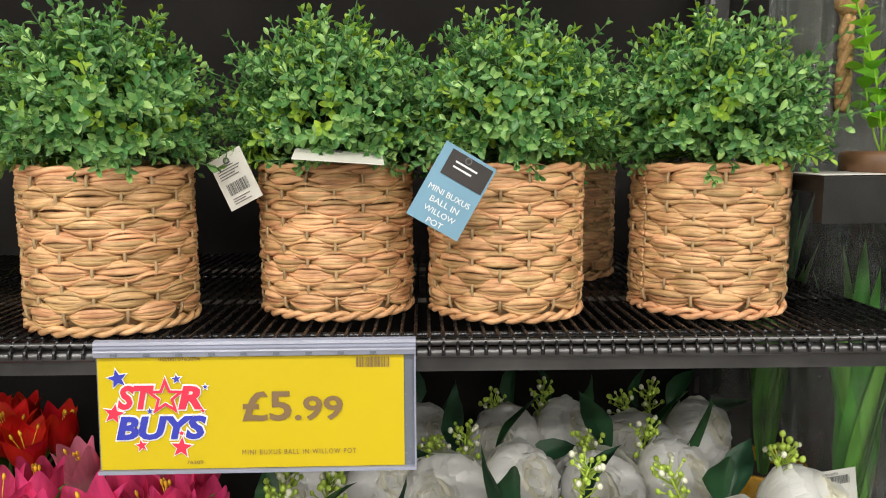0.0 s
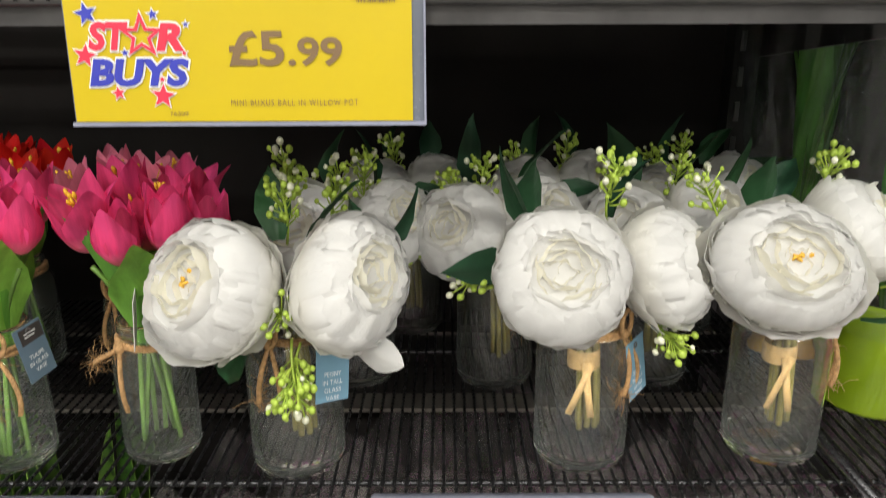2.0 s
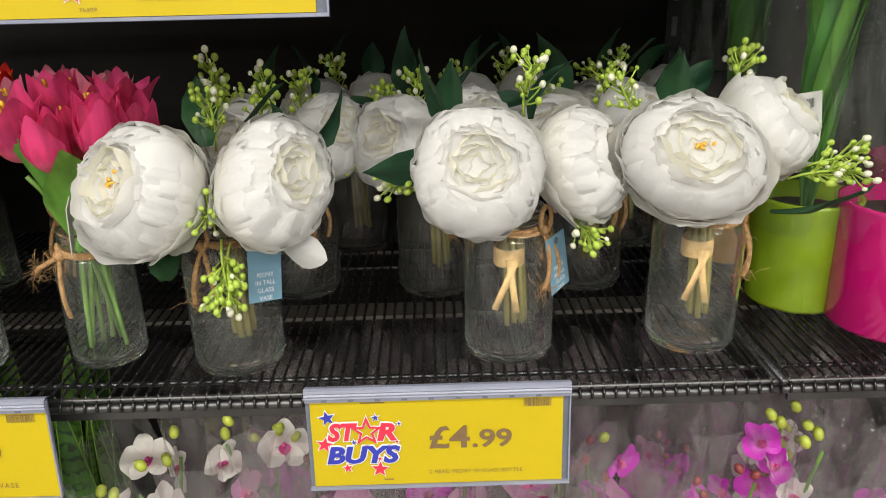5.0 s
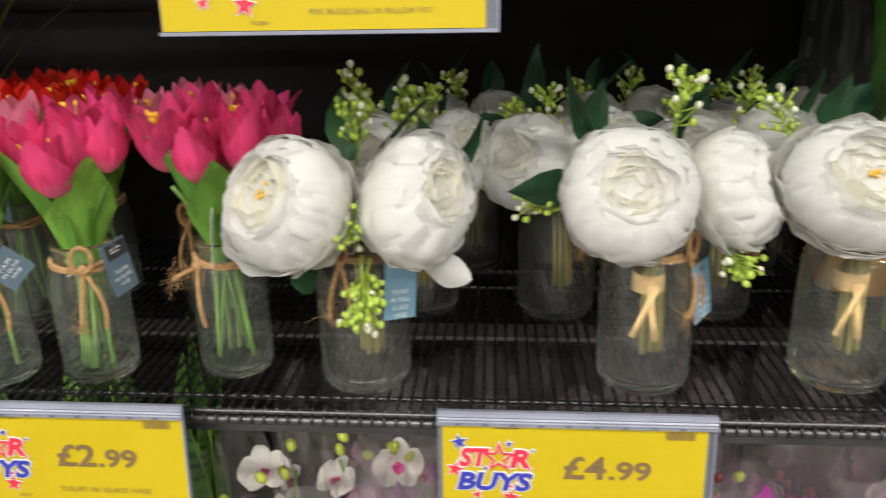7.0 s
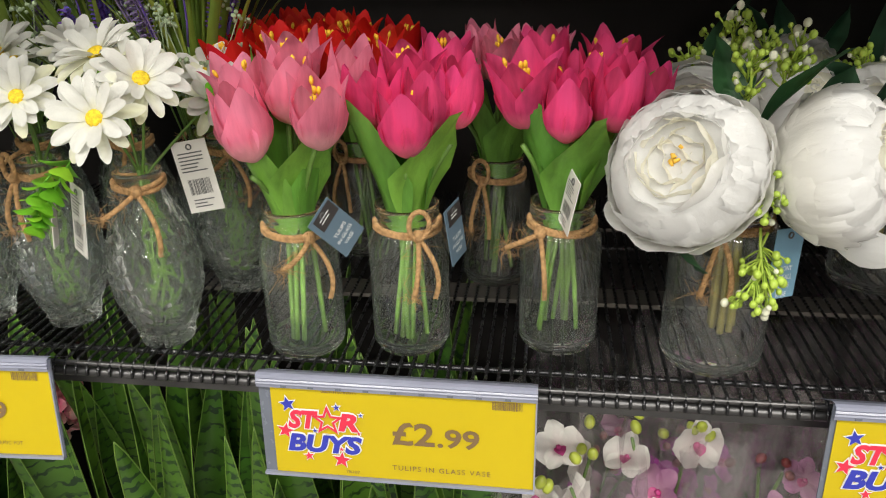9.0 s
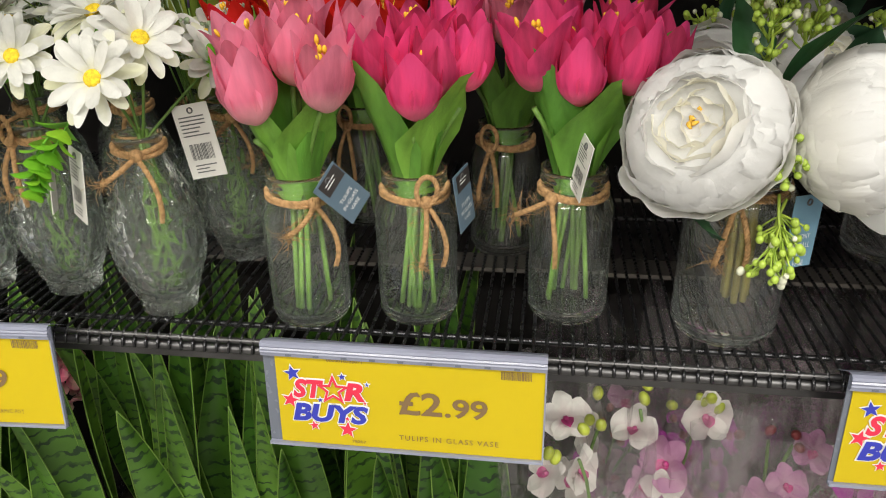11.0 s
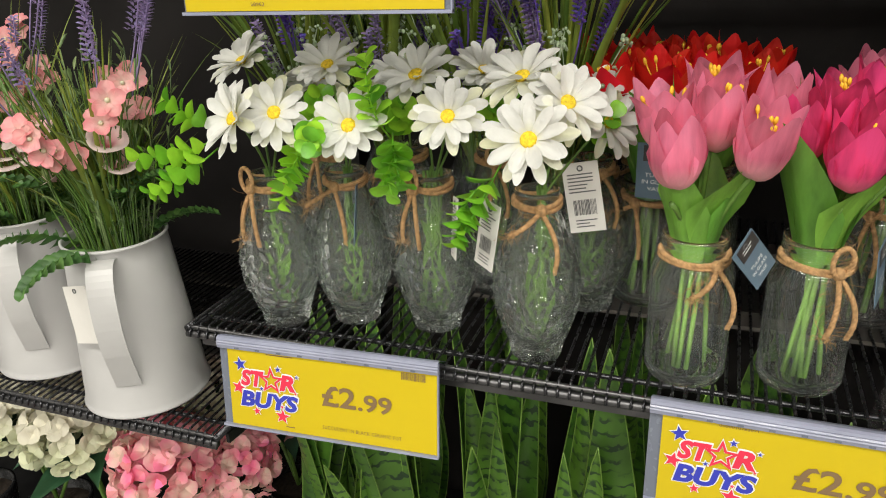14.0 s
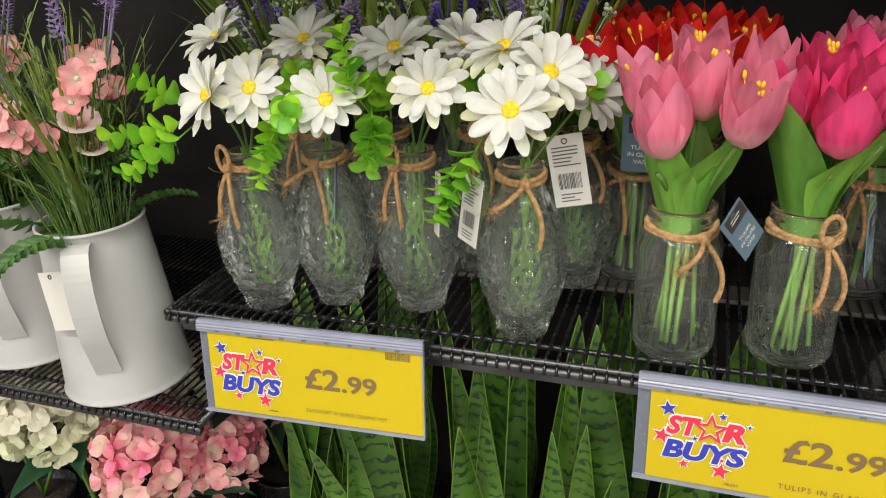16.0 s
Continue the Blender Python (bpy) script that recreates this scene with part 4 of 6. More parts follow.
def globe_petal(R, phi0, phi1, half, rng, lift=0.0, flare=0.07, nu=13, nv=9):
    """A rounded, ruffled petal lying on a globe of radius R, from polar angle phi0 (below) to phi1 (near the mouth); its tip stands off by flare."""
    w = rng.uniform(0, 6.28, 5)
    v = []
    for j in range(nv):
        t = j / (nv - 1)
        for i in range(nu):
            s = 2 * i / (nu - 1) - 1
            edge = 1 - 0.15 * abs(s) ** 2.4 + 0.025 * np.sin(4 * s + w[0]) + 0.018 * np.sin(11 * s + w[1]) + 0.014 * t * np.sin(21 * s + w[3])
            phi = np.radians(phi0 + (phi1 - phi0) * t * edge)
            az = np.radians(half) * s * (0.30 + 0.70 * np.sin(np.pi * min(1, t * 0.58 + 0.10))) / max(0.5, np.sin(phi))
            r = R * (1 + flare * t ** 4 - 0.05 * t * s * s + 0.025 * t ** 2 * np.sin(4.5 * s + w[2]) + 0.022 * t ** 3 * np.sin(9 * s + w[3]) + 0.005 * t * np.sin(17 * s + w[4]))
            v.append((r * np.sin(phi) * np.sin(az), r * np.sin(phi) * np.cos(az), r * np.cos(phi) + lift))
    return v, grid_faces(nu, nv)


def warp(v, R, seed, k):
    """Swells a flower unevenly and draws its foot in."""
    v = np.array(v)
    ph = np.random.default_rng(seed).uniform(0, 6.28, 4)
    g = 1 + k * np.sin(1.6 * v[:, 0] / R + ph[0]) * np.cos(1.4 * v[:, 2] / R + ph[1]) + 0.6 * k * np.sin(2.6 * v[:, 1] / R + ph[2])
    v = v * g[:, None]
    v[:, :2] *= (1 + 0.15 * np.clip(v[:, 2] / R, -1, 0.7))[:, None]
    return v


def peony_mesh(seed, R=0.052, loose=0.0):
    """A full globe of shingled, ruffled petals round a cup of smaller cream ones; loose spreads its outer petals."""
    rng = np.random.default_rng(seed)
    m, heart = Mesh(), Mesh()
    put_in = lambda mesh, vf, mm: mesh.add((warp(np.array(vf[0]) @ np.array(mm)[:3, :3].T + np.array(mm)[:3, 3], R, seed, 0.10), vf[1]))
    core = [(R * 0.94 * np.sin(np.radians(a)), R * 0.94 * np.cos(np.radians(a))) for a in np.linspace(179, 42, 18)]
    core += [(0.52 * R, 0.70 * R), (0.42 * R, 0.67 * R), (0.22 * R, 0.64 * R), (0.0, 0.63 * R)]
    put_in(m, lathe(core, 32), Matrix.Identity(4))
    for k, (q, p1, n, half, fl) in enumerate(((1.0, 112, 7, 40, 0.05), (0.992, 97, 8, 40, 0.024), (0.984, 83, 8, 39, 0.022), (0.976, 70, 8, 36, 0.02), (0.968, 58, 8, 32, 0.018), (0.96, 46, 7, 30, 0.015))):
        off = rng.uniform(0, 360)
        for c in range(n):
            f = fl * rng.uniform(0.3, 1.3) + (0.5 + loose) * (0.13 if k < 3 else 0.04) * rng.uniform(0.0, 1) ** 2
            put_in(m, globe_petal(q * R * rng.uniform(0.985, 1.015), 172 - 6 * k, p1 + rng.uniform(-15, 9), half * rng.uniform(0.8, 1.25), rng, 0.0, f, 21, 11), rot("Z", off + 360 * c / n + rng.uniform(-16, 16)))
    for rr, zz, L, W, n, a1 in ((0.50, 0.50, 0.44, 0.40, 6, -34), (0.38, 0.48, 0.40, 0.36, 5, -30), (0.25, 0.48, 0.34, 0.28, 4, -20), (0.10, 0.48, 0.26, 0.22, 3, 10)):
        off = rng.uniform(0, 360)
        for c in range(n):
            vf = fan_petal(L * R * rng.uniform(0.75, 1.2), W * R * rng.uniform(0.8, 1.3), (18 + 14 * loose, 2, a1 * rng.uniform(0.2, 1.3)), 0.42, 0.0, 11, 8, 0.045 * R, 0.09, rng)
            put_in(m if rr > 0.45 else heart, vf, rot("Z", off + 360 * c / n + rng.uniform(-22, 22)) @ pose(rng.normal() * 0.03 * R, rr * R, zz * R))
    return m.data("petals", M_WHITE), heart.data("heart_petals", M_CREAM)


def centre_mesh():
    rng = np.random.default_rng(8)
    m = Mesh()
    for i in range(6):
        d = Vector((rng.normal() * 0.11, rng.normal() * 0.11, 1)).normalized()
        m.add(tube(curve((0, 0, 0.028), d * 0.037, rng.normal(size=3) * 0.002, 4), [0.0007, 0.0007, 0.001, 0.0016], 4))
    return m.data("stamens", M_PEONYC)


PEONY = [peony_mesh(21), peony_mesh(22, loose=1.0), peony_mesh(23, loose=0.45)]
PCENTRE = centre_mesh()
PLEAF = [broad_leaf(0.075, 0.0165, (8, 16, 24, 30, 40), 11, 0.0014, M_PLEAF), broad_leaf(0.062, 0.0150, (4, 20, 34, 42, 56), 12, 0.0014, M_PLEAF)]
PSEP = Mesh().add(blade(0.046, 0.013, 20, 60, 0.3, 7)).data("sepal", M_PSEPAL)


BERRY = {c: Mesh().add(ball(0.0026, 8, 6, 1.15)).data("berry", mt) for c, mt in (("green", M_BERRYG), ("white", M_BERRYW))}


def berry_spray(seed, n=22, size=0.055):
    """Branching sprig: its stems, and where its beads sit (place, size, colour)."""
    rng = np.random.default_rng(seed)
    st, beads = Mesh(), []
    st.add(tube(curve((0, 0, 0), (0, 0, size * 0.8), (0.003, 0, 0), 5), 0.0011, 5))
    for i in range(n):
        t = rng.uniform(0.25, 1.0)
        b = np.array([0, 0, size * 0.8 * t])
        az = i * 2.4
        out = np.array([np.cos(az), np.sin(az), rng.uniform(0.5, 1.6)])
        e = b + out / np.linalg.norm(out) * rng.uniform(0.010, 0.021)
        st.add(tube(curve(b, e, (0, 0, -0.001), 4), 0.0007, 4))
        beads.append((e, rng.uniform(0.75, 1.35), "white" if rng.random() < 0.05 + 0.45 * t else "green"))
    return st.data("spray_stem", M_BERRYG), beads


SPRAY = [berry_spray(31, 28), berry_spray(32, 34, 0.06), berry_spray(33, 22, 0.045)]


def spray(parent, k, m):
    st = part("berry_spray", SPRAY[k][0], None, parent, m=m)
    for e, s, c in SPRAY[k][1]:
        part("berry", BERRY[c], None, st, m=pose(*e) @ Matrix.Scale(s * 0.88, 4))


def peony_bottle(x, y, z, heads, sprays, leaves, label, seed, bow_az=-1.4, raffia=False, bow=True):
    """heads: (dx, dy, dz, facing, size); sprays: (dx, dy, dz, direction, kind); leaves: (dx, dy, dz, direction)."""
    rng = np.random.default_rng(seed)
    pb = thing("peony_bottle", pose(x, y, z), label, "flower vase", "peonies in glass bottles")
    glass(JAR_P, pb, "jar", "wide clear glass bottle")
    for k in range(7):
        a = 6.28 * k / 7
        foot = (0.008 * np.cos(a) + 0.006, 0.008 * np.sin(a), 0.022 + rng.uniform(0, 0.006))
        part("stem", Mesh().add(tube(curve(foot, (0.006 * np.cos(a), 0.006 * np.sin(a), 0.15), (0.001, 0, 0), 5), 0.0027, 6)), M_STEMO, pb)
    for i, (a, b, c, d, s) in enumerate(heads):
        c -= 0.004
        s *= 0.94
        m = aim((a, b, c), d) @ Matrix.Diagonal((s * rng.uniform(0.99, 1.06), s * rng.uniform(0.86, 0.93), s * 0.84, 1)) @ Matrix.Rotation(rng.uniform(0, 6.28), 4, "Z")
        outer, heart = PEONY[(i + seed) % 3]
        hd = part("peony_flower", outer, None, pb, "ruffled white fabric peony", m=m)
        part("heart_petals", heart, None, hd, "cream inner petals")
        if s > 0.99:
            part("stamen", PCENTRE, None, hd)
        base = Vector((a, b, c)) - Vector(d).normalized() * 0.032 * s
        part("stem", Mesh().add(tube(curve((0, 0, 0.13), base, (0, 0.004, 0.004), 5), 0.0022, 6)), M_STEMO, pb)
        for q in range(3):
            part("sepal", PSEP, None, pb, m=aim(base, -Vector(d), q * 2.1) @ rot("X", 55))
    for a, b, c, d, k in sprays:
        spray(pb, k, aim((a, b, c), d, rng.uniform(0, 6.28)))
    for a, b, c, d in leaves:
        part("leaf", PLEAF[int(rng.integers(2))], None, pb, m=aim((a, b, c), d, rng.uniform(0, 6.28)) @ Matrix.Scale(1.05, 4))
    if bow:
        twine_bow(pb, 0.0285, 0.116, bow_az, rng, 0)
    if raffia:
        m = Mesh()
        m.add(lathe([(0.0125, 0.082), (0.0132, 0.084), (0.0132, 0.096), (0.0125, 0.098)], 16))
        for sx in (-0.004, 0.012):
            m.add(box(0.0055, 0.0008, 0.048, (0, 0, -0.024)), pose(sx * 0.4, -0.0136, 0.090, -6, sx * 1900, 0))
        part("raffia_tie", m, M_RAFFIA, pb, "flat raffia tie round the stems")
    return pb


UPF = (0.0, -0.35, 1.0)
# front row, with jar centres on the shelf
P1 = peony_bottle(-0.085, 0.617, LOW,
                  [(-0.042, -0.048, 0.174, (-0.50, -0.95, 0.42), 1.06), (0.052, -0.040, 0.174, (0.9, -0.6, 0.40), 1.0)],
                  [(0.010, -0.046, 0.128, (0.15, -0.35, -1.0), 1), (0.016, -0.044, 0.124, (-0.25, -0.45, -1.0), 0), (0.004, -0.034, 0.150, (0.1, -0.9, 0.1), 2), (0.000, 0.005, 0.185, (0.0, -0.15, 1), 0), (0.03, 0.03, 0.19, (0.2, 0.0, 1), 1), (0.0, 0.03, 0.2, (-0.1, 0.1, 1), 1)],
                  [(-0.005, 0.0, 0.19, (-0.12, 0.0, 1)), (0.015, 0.01, 0.18, (0.25, -0.2, 1)), (0.045, 0.0, 0.18, (0.5, -0.1, 0.8)), (0.065, 0.01, 0.18, (1.0, -0.1, 0.45)), (-0.03, -0.02, 0.12, (-0.4, -0.8, -0.5))],
                  "two white peonies with green berries in a glass bottle", 41, -1.9)
part("loose_petal", Mesh().add(petal(0.050, 0.013, 10, 30, 0.4, (0.5, 1.0, 0.7), 7, 8)), M_WHITE, P1, m=aim((0.055, -0.045, 0.122), (1.0, -0.35, -0.18), 1.2))
P2 = peony_bottle(0.151, 0.624, LOW,
                  [(-0.030, -0.046, 0.177, (0.05, -1.0, 0.50), 1.04), (0.054, -0.012, 0.174, (0.9, -0.5, 0.3), 0.95)],
                  [(0.045, -0.020, 0.135, (0.5, -0.5, -0.6), 2), (0.010, -0.005, 0.205, (0.1, -0.2, 1), 0), (-0.055, 0.01, 0.17, (-0.7, -0.2, -0.3), 1)],
                  [(-0.04, 0.0, 0.19, (-0.7, -0.1, 0.7)), (-0.04, 0.01, 0.20, (-0.4, 0.0, 0.9)), (-0.05, 0.0, 0.165, (-1, -0.1, 0.1)), (0.02, 0.02, 0.2, (0.1, 0.3, 1))],
                  "two white peonies in a glass bottle with a raffia tie", 42, -0.7, raffia=True)
P3 = peony_bottle(0.315, 0.633, LOW,
                  [(-0.030, -0.048, 0.184, (-0.05, -1.0, 0.50), 1.09), (0.046, 0.005, 0.194, (0.7, -0.4, 0.7), 0.92)],
                  [(0.055, -0.03, 0.155, (0.9, -0.5, 0.25), 1), (0.065, -0.02, 0.160, (0.95, -0.3, 0.35), 0), (-0.055, 0.01, 0.19, (-0.4, 0.0, 0.8), 0), (0.02, 0.01, 0.215, (0.2, 0.0, 1), 2)],
                  [(-0.025, 0.01, 0.20, (-0.2, 0.1, 1)), (-0.015, 0.02, 0.20, (0.25, 0.2, 1)), (0.05, -0.02, 0.125, (0.8, -0.5, 0.0))],
                  "large open white peony in a glass bottle with a raffia tie", 43, -0.5, raffia=True)
# rows behind
for i, (x, y) in enumerate(((-0.052, 0.768), (0.088, 0.765), (0.246, 0.770), (-0.005, 0.895), (0.16, 0.90), (0.315, 0.895))):
    sgn = (-1) ** i
    peony_bottle(x, y, LOW,
                 [(-0.035, -0.03, 0.165, (-0.5, -0.8, 0.5), 0.95), (0.040, -0.02, 0.170, (0.6, -0.6, 0.6), 0.9)],
                 [(0.01 * sgn, 0.0, 0.175, (0.1 * sgn, -0.1, 1), 0), (-0.035, 0.0, 0.175, (-0.4, 0, 1), 2), (-0.045, -0.02, 0.16, (-0.8, -0.3, -0.3), 1)],
                 [(0.02, 0.02, 0.19, (0.3, 0.2, 1)), (-0.02, 0.02, 0.19, (-0.3, 0.2, 1)), (-0.05, 0.0, 0.16, (-1, -0.2, 0.0)), (0.05, 0.01, 0.18, (0.8, 0, 0.6))],
                 "white peonies in a glass bottle, back row", 50 + i, -0.9, bow=i < 3)

T1 = tulip_vase(-0.409, 0.605, LOW, [(-0.020, -0.030, 0.150, "pale", 0), (0.034, -0.030, 0.172, "pale", 1), (-0.032, 0.004, 0.178, "pale", 2), (0.004, -0.002, 0.182, "pale", 1), (0.000, 0.026, 0.192, "pale", 2), (0.044, 0.020, 0.182, "pale", 0)],
                "pale pink tulips in a small glass jar", 61, -0.9, 1)
T2 = tulip_vase(-0.323, 0.617, LOW, [(0.006, -0.030, 0.152, "hot", 1), (-0.026, -0.010, 0.176, "hot", 0), (0.040, -0.012, 0.168, "hot", 0), (0.000, 0.016, 0.186, "hot", 2), (0.018, -0.02, 0.176, "hot", 0), (0.026, 0.030, 0.188, "hot", 1)],
                "hot pink tulips in a small glass jar", 62, -1.1, 0)
T3 = tulip_vase(-0.204, 0.630, LOW, [(-0.034, -0.016, 0.166, "hot", 2), (0.030, -0.014, 0.164, "hot", 0), (0.052, 0.004, 0.172, "hot", 0), (0.004, 0.006, 0.172, "hot", 2), (-0.004, -0.028, 0.160, "hot", 0), (0.022, 0.006, 0.180, "hot", 1), (-0.020, 0.030, 0.186, "hot", 1), (0.030, 0.034, 0.186, "hot", 2)],
                "hot pink tulips with yellow anthers in a glass jar", 63, -2.2, 1)
for i, (x, y, col) in enumerate(((-0.262, 0.745, "pale"), (-0.455, 0.735, "red"), (-0.405, 0.800, "red"), (-0.470, 0.850, "red"), (-0.52, 0.80, "red"))):
    tulip_vase(x, y, LOW, [(-0.036, -0.02, 0.165, col, 1), (0.030, -0.022, 0.165, col, 2), (0.0, 0.0, 0.180, col, 2), (-0.02, 0.03, 0.180, col, 0), (0.040, 0.02, 0.176, col, 1)],
               ("red" if col == "red" else "pale pink") + " tulips in a glass jar, back row", 70 + i, -2.0, i % 2, 5)

# ---- daisies in embossed vases ----


def daisy_mesh(seed):
    """Long rounded petals in two uneven layers, some drooping at the tip."""
    rng = np.random.default_rng(seed)
    m = Mesh()
    for layer, (n, L, a) in enumerate(((14, 0.0330, 78), (9, 0.0285, 60))):
        for k in range(n):
            a0 = a + rng.uniform(-12, 8)
            m.add(fan_petal(L * rng.uniform(0.88, 1.08), 0.0056 * rng.uniform(0.8, 1.15), (a0, a0 + 4, a0 + rng.uniform(-4, 12), a0 + rng.uniform(-12, 40)), 0.40, 0.10, 7, 9, 0.0004, 0.0, rng),
                  rot("Z", 360 * (k + 0.5 * layer) / n + rng.uniform(-8, 8)) @ pose(0, 0.004, 0.0015 * layer))
    return m.data("petals", M_DAISY)


DAISY = [daisy_mesh(81), daisy_mesh(82), daisy_mesh(83)]
DISC = Mesh().add(ball(0.0068, 14, 8, 0.5), pose(0, 0, 0.0025)).data("disc", M_DAISYC)


EUCLEAF = Mesh().add(petal(0.0185, 0.0094, 46, 80, 0.2, (0.56, 1.0, 0.0), 7, 12)).data("leaf", M_EUC)


def sprig(parent, n, size, m, seed):
    """A trailing sprig of rounded leaves in pairs."""
    rng = np.random.default_rng(seed)
    st = part("eucalyptus_sprig", Mesh().add(tube(curve((0, 0, 0), (0, 0, size), (0.008, 0, 0), 7), 0.0008, 4)), M_EUC, parent, m=m)
    for i in range(n):
        t = 0.2 + 0.8 * i / (n - 1)
        s = rng.uniform(0.7, 1.15) * (1.15 - 0.45 * t)
        part("leaf", EUCLEAF, None, st, m=pose(0.032 * t * (1 - t), 0, size * t) @ rot("Z", i * 137 + rng.uniform(-20, 20)) @ Matrix.Scale(s, 4))


def daisy_vase(x, y, z, heads, sprigs, label, seed, bow_az=-1.5):
    rng = np.random.default_rng(seed)
    dv = thing("daisy_vase", pose(x, y, z, 0, 0, 0), label, "flower vase", "daisies in embossed vases")
    ob = part("vase", VASE, None, dv, "embossed clear glass vase", m=pose(0, 0, 0, 0, 0, seed * 40))
    ob.visible_shadow = False
    for i, (a, b, c, d) in enumerate(heads):
        m = aim((a, b, c), d, rng.uniform(0, 6.28)) @ Matrix.Scale(rng.uniform(0.86, 0.98), 4)
        hd = part("daisy_flower", DAISY[(i + seed) % 3], None, dv, "white daisy with a yellow disc", m=m)
        part("disc", DISC, None, hd)
        top = Vector((a, b, c)) - Vector(d).normalized() * 0.002
        f = rng.normal(size=2) * 0.006
        part("stem", Mesh().add(tube(np.concatenate([curve((f[0], f[1], 0.02), (0.003, 0, 0.14), (0, 0, 0), 4)[:-1], curve((0.003, 0, 0.14), top, (0, 0.004, 0.002), 6)]), 0.0012, 5)), M_STEM, dv)
    for k in range(5):
        w = rng.normal(size=4) * 0.006
        part("stem", Mesh().add(tube(curve((w[0], w[1], 0.018), (w[2] * 0.6, w[3] * 0.6, 0.15), rng.normal(size=3) * 0.004, 6), 0.0015, 5)), M_STEM, dv)
    for a, b, c, d, k in sprigs:
        sprig(dv, 13 + 4 * k, 0.048 + 0.022 * k, aim((a, b, c), d, rng.uniform(0, 6.28)), int(rng.integers(1000)))
    twine_bow(dv, 0.0170, 0.136, bow_az, rng, seed % 2)
    return dv


D4 = daisy_vase(-0.532, 0.603, LOW, [(0.004, -0.043, 0.199, (0.05, -1.0, 0.55)), (-0.011, -0.003, 0.236, (-0.2, -0.5, 1)), (0.025, -0.013, 0.220, (0.5, -0.6, 0.6)), (0.044, 0.057, 0.190, (0.7, -0.5, 0.4))],
                [(-0.020, -0.030, 0.178, (-0.35, -0.5, -0.75), 1), (-0.030, -0.045, 0.165, (-0.3, -0.4, -0.9), 0)], "white daisies in an embossed glass vase", 91, -1.2)
D3 = daisy_vase(-0.633, 0.627, LOW, [(0.038, -0.052, 0.210, (0.15, -0.85, 0.6)), (-0.005, -0.007, 0.232, (-0.1, -0.6, 0.9)), (0.045, 0.02, 0.232, (0.3, -0.4, 1))],
                [(-0.010, -0.050, 0.195, (0.35, -0.6, -0.6), 0), (-0.012, -0.050, 0.190, (-0.1, -0.3, 1.0), 1), (0.005, -0.056, 0.190, (0.0, -0.7, -0.6), 0)], "white daisies with eucalyptus in an embossed glass vase", 92, -2.0)
D2 = daisy_vase(-0.714, 0.621, LOW, [(0.039, -0.056, 0.202, (0.15, -0.9, 0.55)), (-0.005, -0.001, 0.239, (0.0, -0.6, 0.9))],
                [(-0.006, -0.055, 0.200, (-0.1, -0.6, -0.7), 0), (-0.010, -0.058, 0.180, (-0.2, -0.4, -0.9), 0), (0.0, -0.05, 0.190, (0.3, -0.7, 0.1), 0)], "white daisy with eucalyptus in an embossed glass vase", 93, -1.6)
D1 = daisy_vase(-0.779, 0.597, LOW, [(0.004, -0.042, 0.206, (-0.4, -0.85, 0.5)), (0.037, -0.032, 0.210, (0.2, -0.9, 0.5)), (-0.033, 0.033, 0.239, (-0.3, -0.5, 0.9))],
                [(-0.020, -0.035, 0.190, (-0.9, -0.4, -0.2), 1), (-0.018, -0.040, 0.180, (-0.8, -0.4, -0.5), 1), (-0.020, -0.03, 0.198, (-0.8, -0.3, 0.5), 0)], "pair of white daisies in an embossed glass vase", 94, -1.9)
for i, (x, y) in enumerate(((-0.505, 0.705), (-0.600, 0.715), (-0.690, 0.712), (-0.77, 0.70), (-0.55, 0.80))):
    daisy_vase(x, y, LOW, [(0.0, -0.01, 0.204 if i == 0 else 0.214, (0.1, -0.4, 0.9))], [(0.0, -0.02, 0.17, (0.3, -0.4, 0.4), i % 2)],
               "white daisies in an embossed glass vase, back row", 95 + i, -1.0 - 0.3 * i)


# ---- meadow bunches behind the daisies ----


def blades_mesh(seed, n, length, spread, material, width=0.0028):
    rng = np.random.default_rng(seed)
    m = Mesh()
    for i in range(n):
        l = length * rng.uniform(0.55, 1.1)
        lean = rng.uniform(2, spread)
        m.add(blade(l, width * rng.uniform(0.5, 1.3), lean * 0.5, lean * rng.uniform(1.0, 2.2), 0.4, 9), rot("Z", rng.uniform(0, 360)) @ pose(0, 0.004, 0))
    return m.data("grass", material)


def spike_mesh(seed, length, material, r=0.006):
    """A lavender spike: whorls of small florets up a stalk."""
    rng = np.random.default_rng(seed)
    m = Mesh()
    m.add(tube(curve((0, 0, 0), (0, 0, length), (0.004, 0, 0), 5), 0.0009, 4))
    for i in range(90):
        t = i / 90
        a = i * 2.4
        q = r * (1 - 0.65 * t) * rng.uniform(0.6, 1.15)
        m.add(petal(0.0055, 0.0019, 35, 60, 0.3, (0.5, 1, 0.3), 3, 4), pose(q * 0.4 * np.cos(a), q * 0.4 * np.sin(a), length * (0.45 + 0.55 * t)) @ rot("Z", np.degrees(a) - 90) @ rot("X", -25))
    return m.data("lavender_spike", material)


def cluster_mesh(seed, n, size, material, r=0.0026):
    """A loose spray of tiny knobbly blossoms."""
    rng = np.random.default_rng(seed)
    m = Mesh()
    for i in range(n):
        az, h = i * 2.4, rng.uniform(0.35, 1.0)
        e = np.array([np.cos(az) * 0.33 * size * h, np.sin(az) * 0.33 * size * h, size * h])
        m.add(tube(curve((0, 0, size * 0.2 * h), e, (0, 0, -0.003), 4), 0.0006, 3))
        for k in range(6):
            m.add(ball(r * rng.uniform(0.7, 1.2), 6, 4), pose(*(e + rng.normal(size=3) * 0.0035)))
    return m.data("blossom_spray", material)


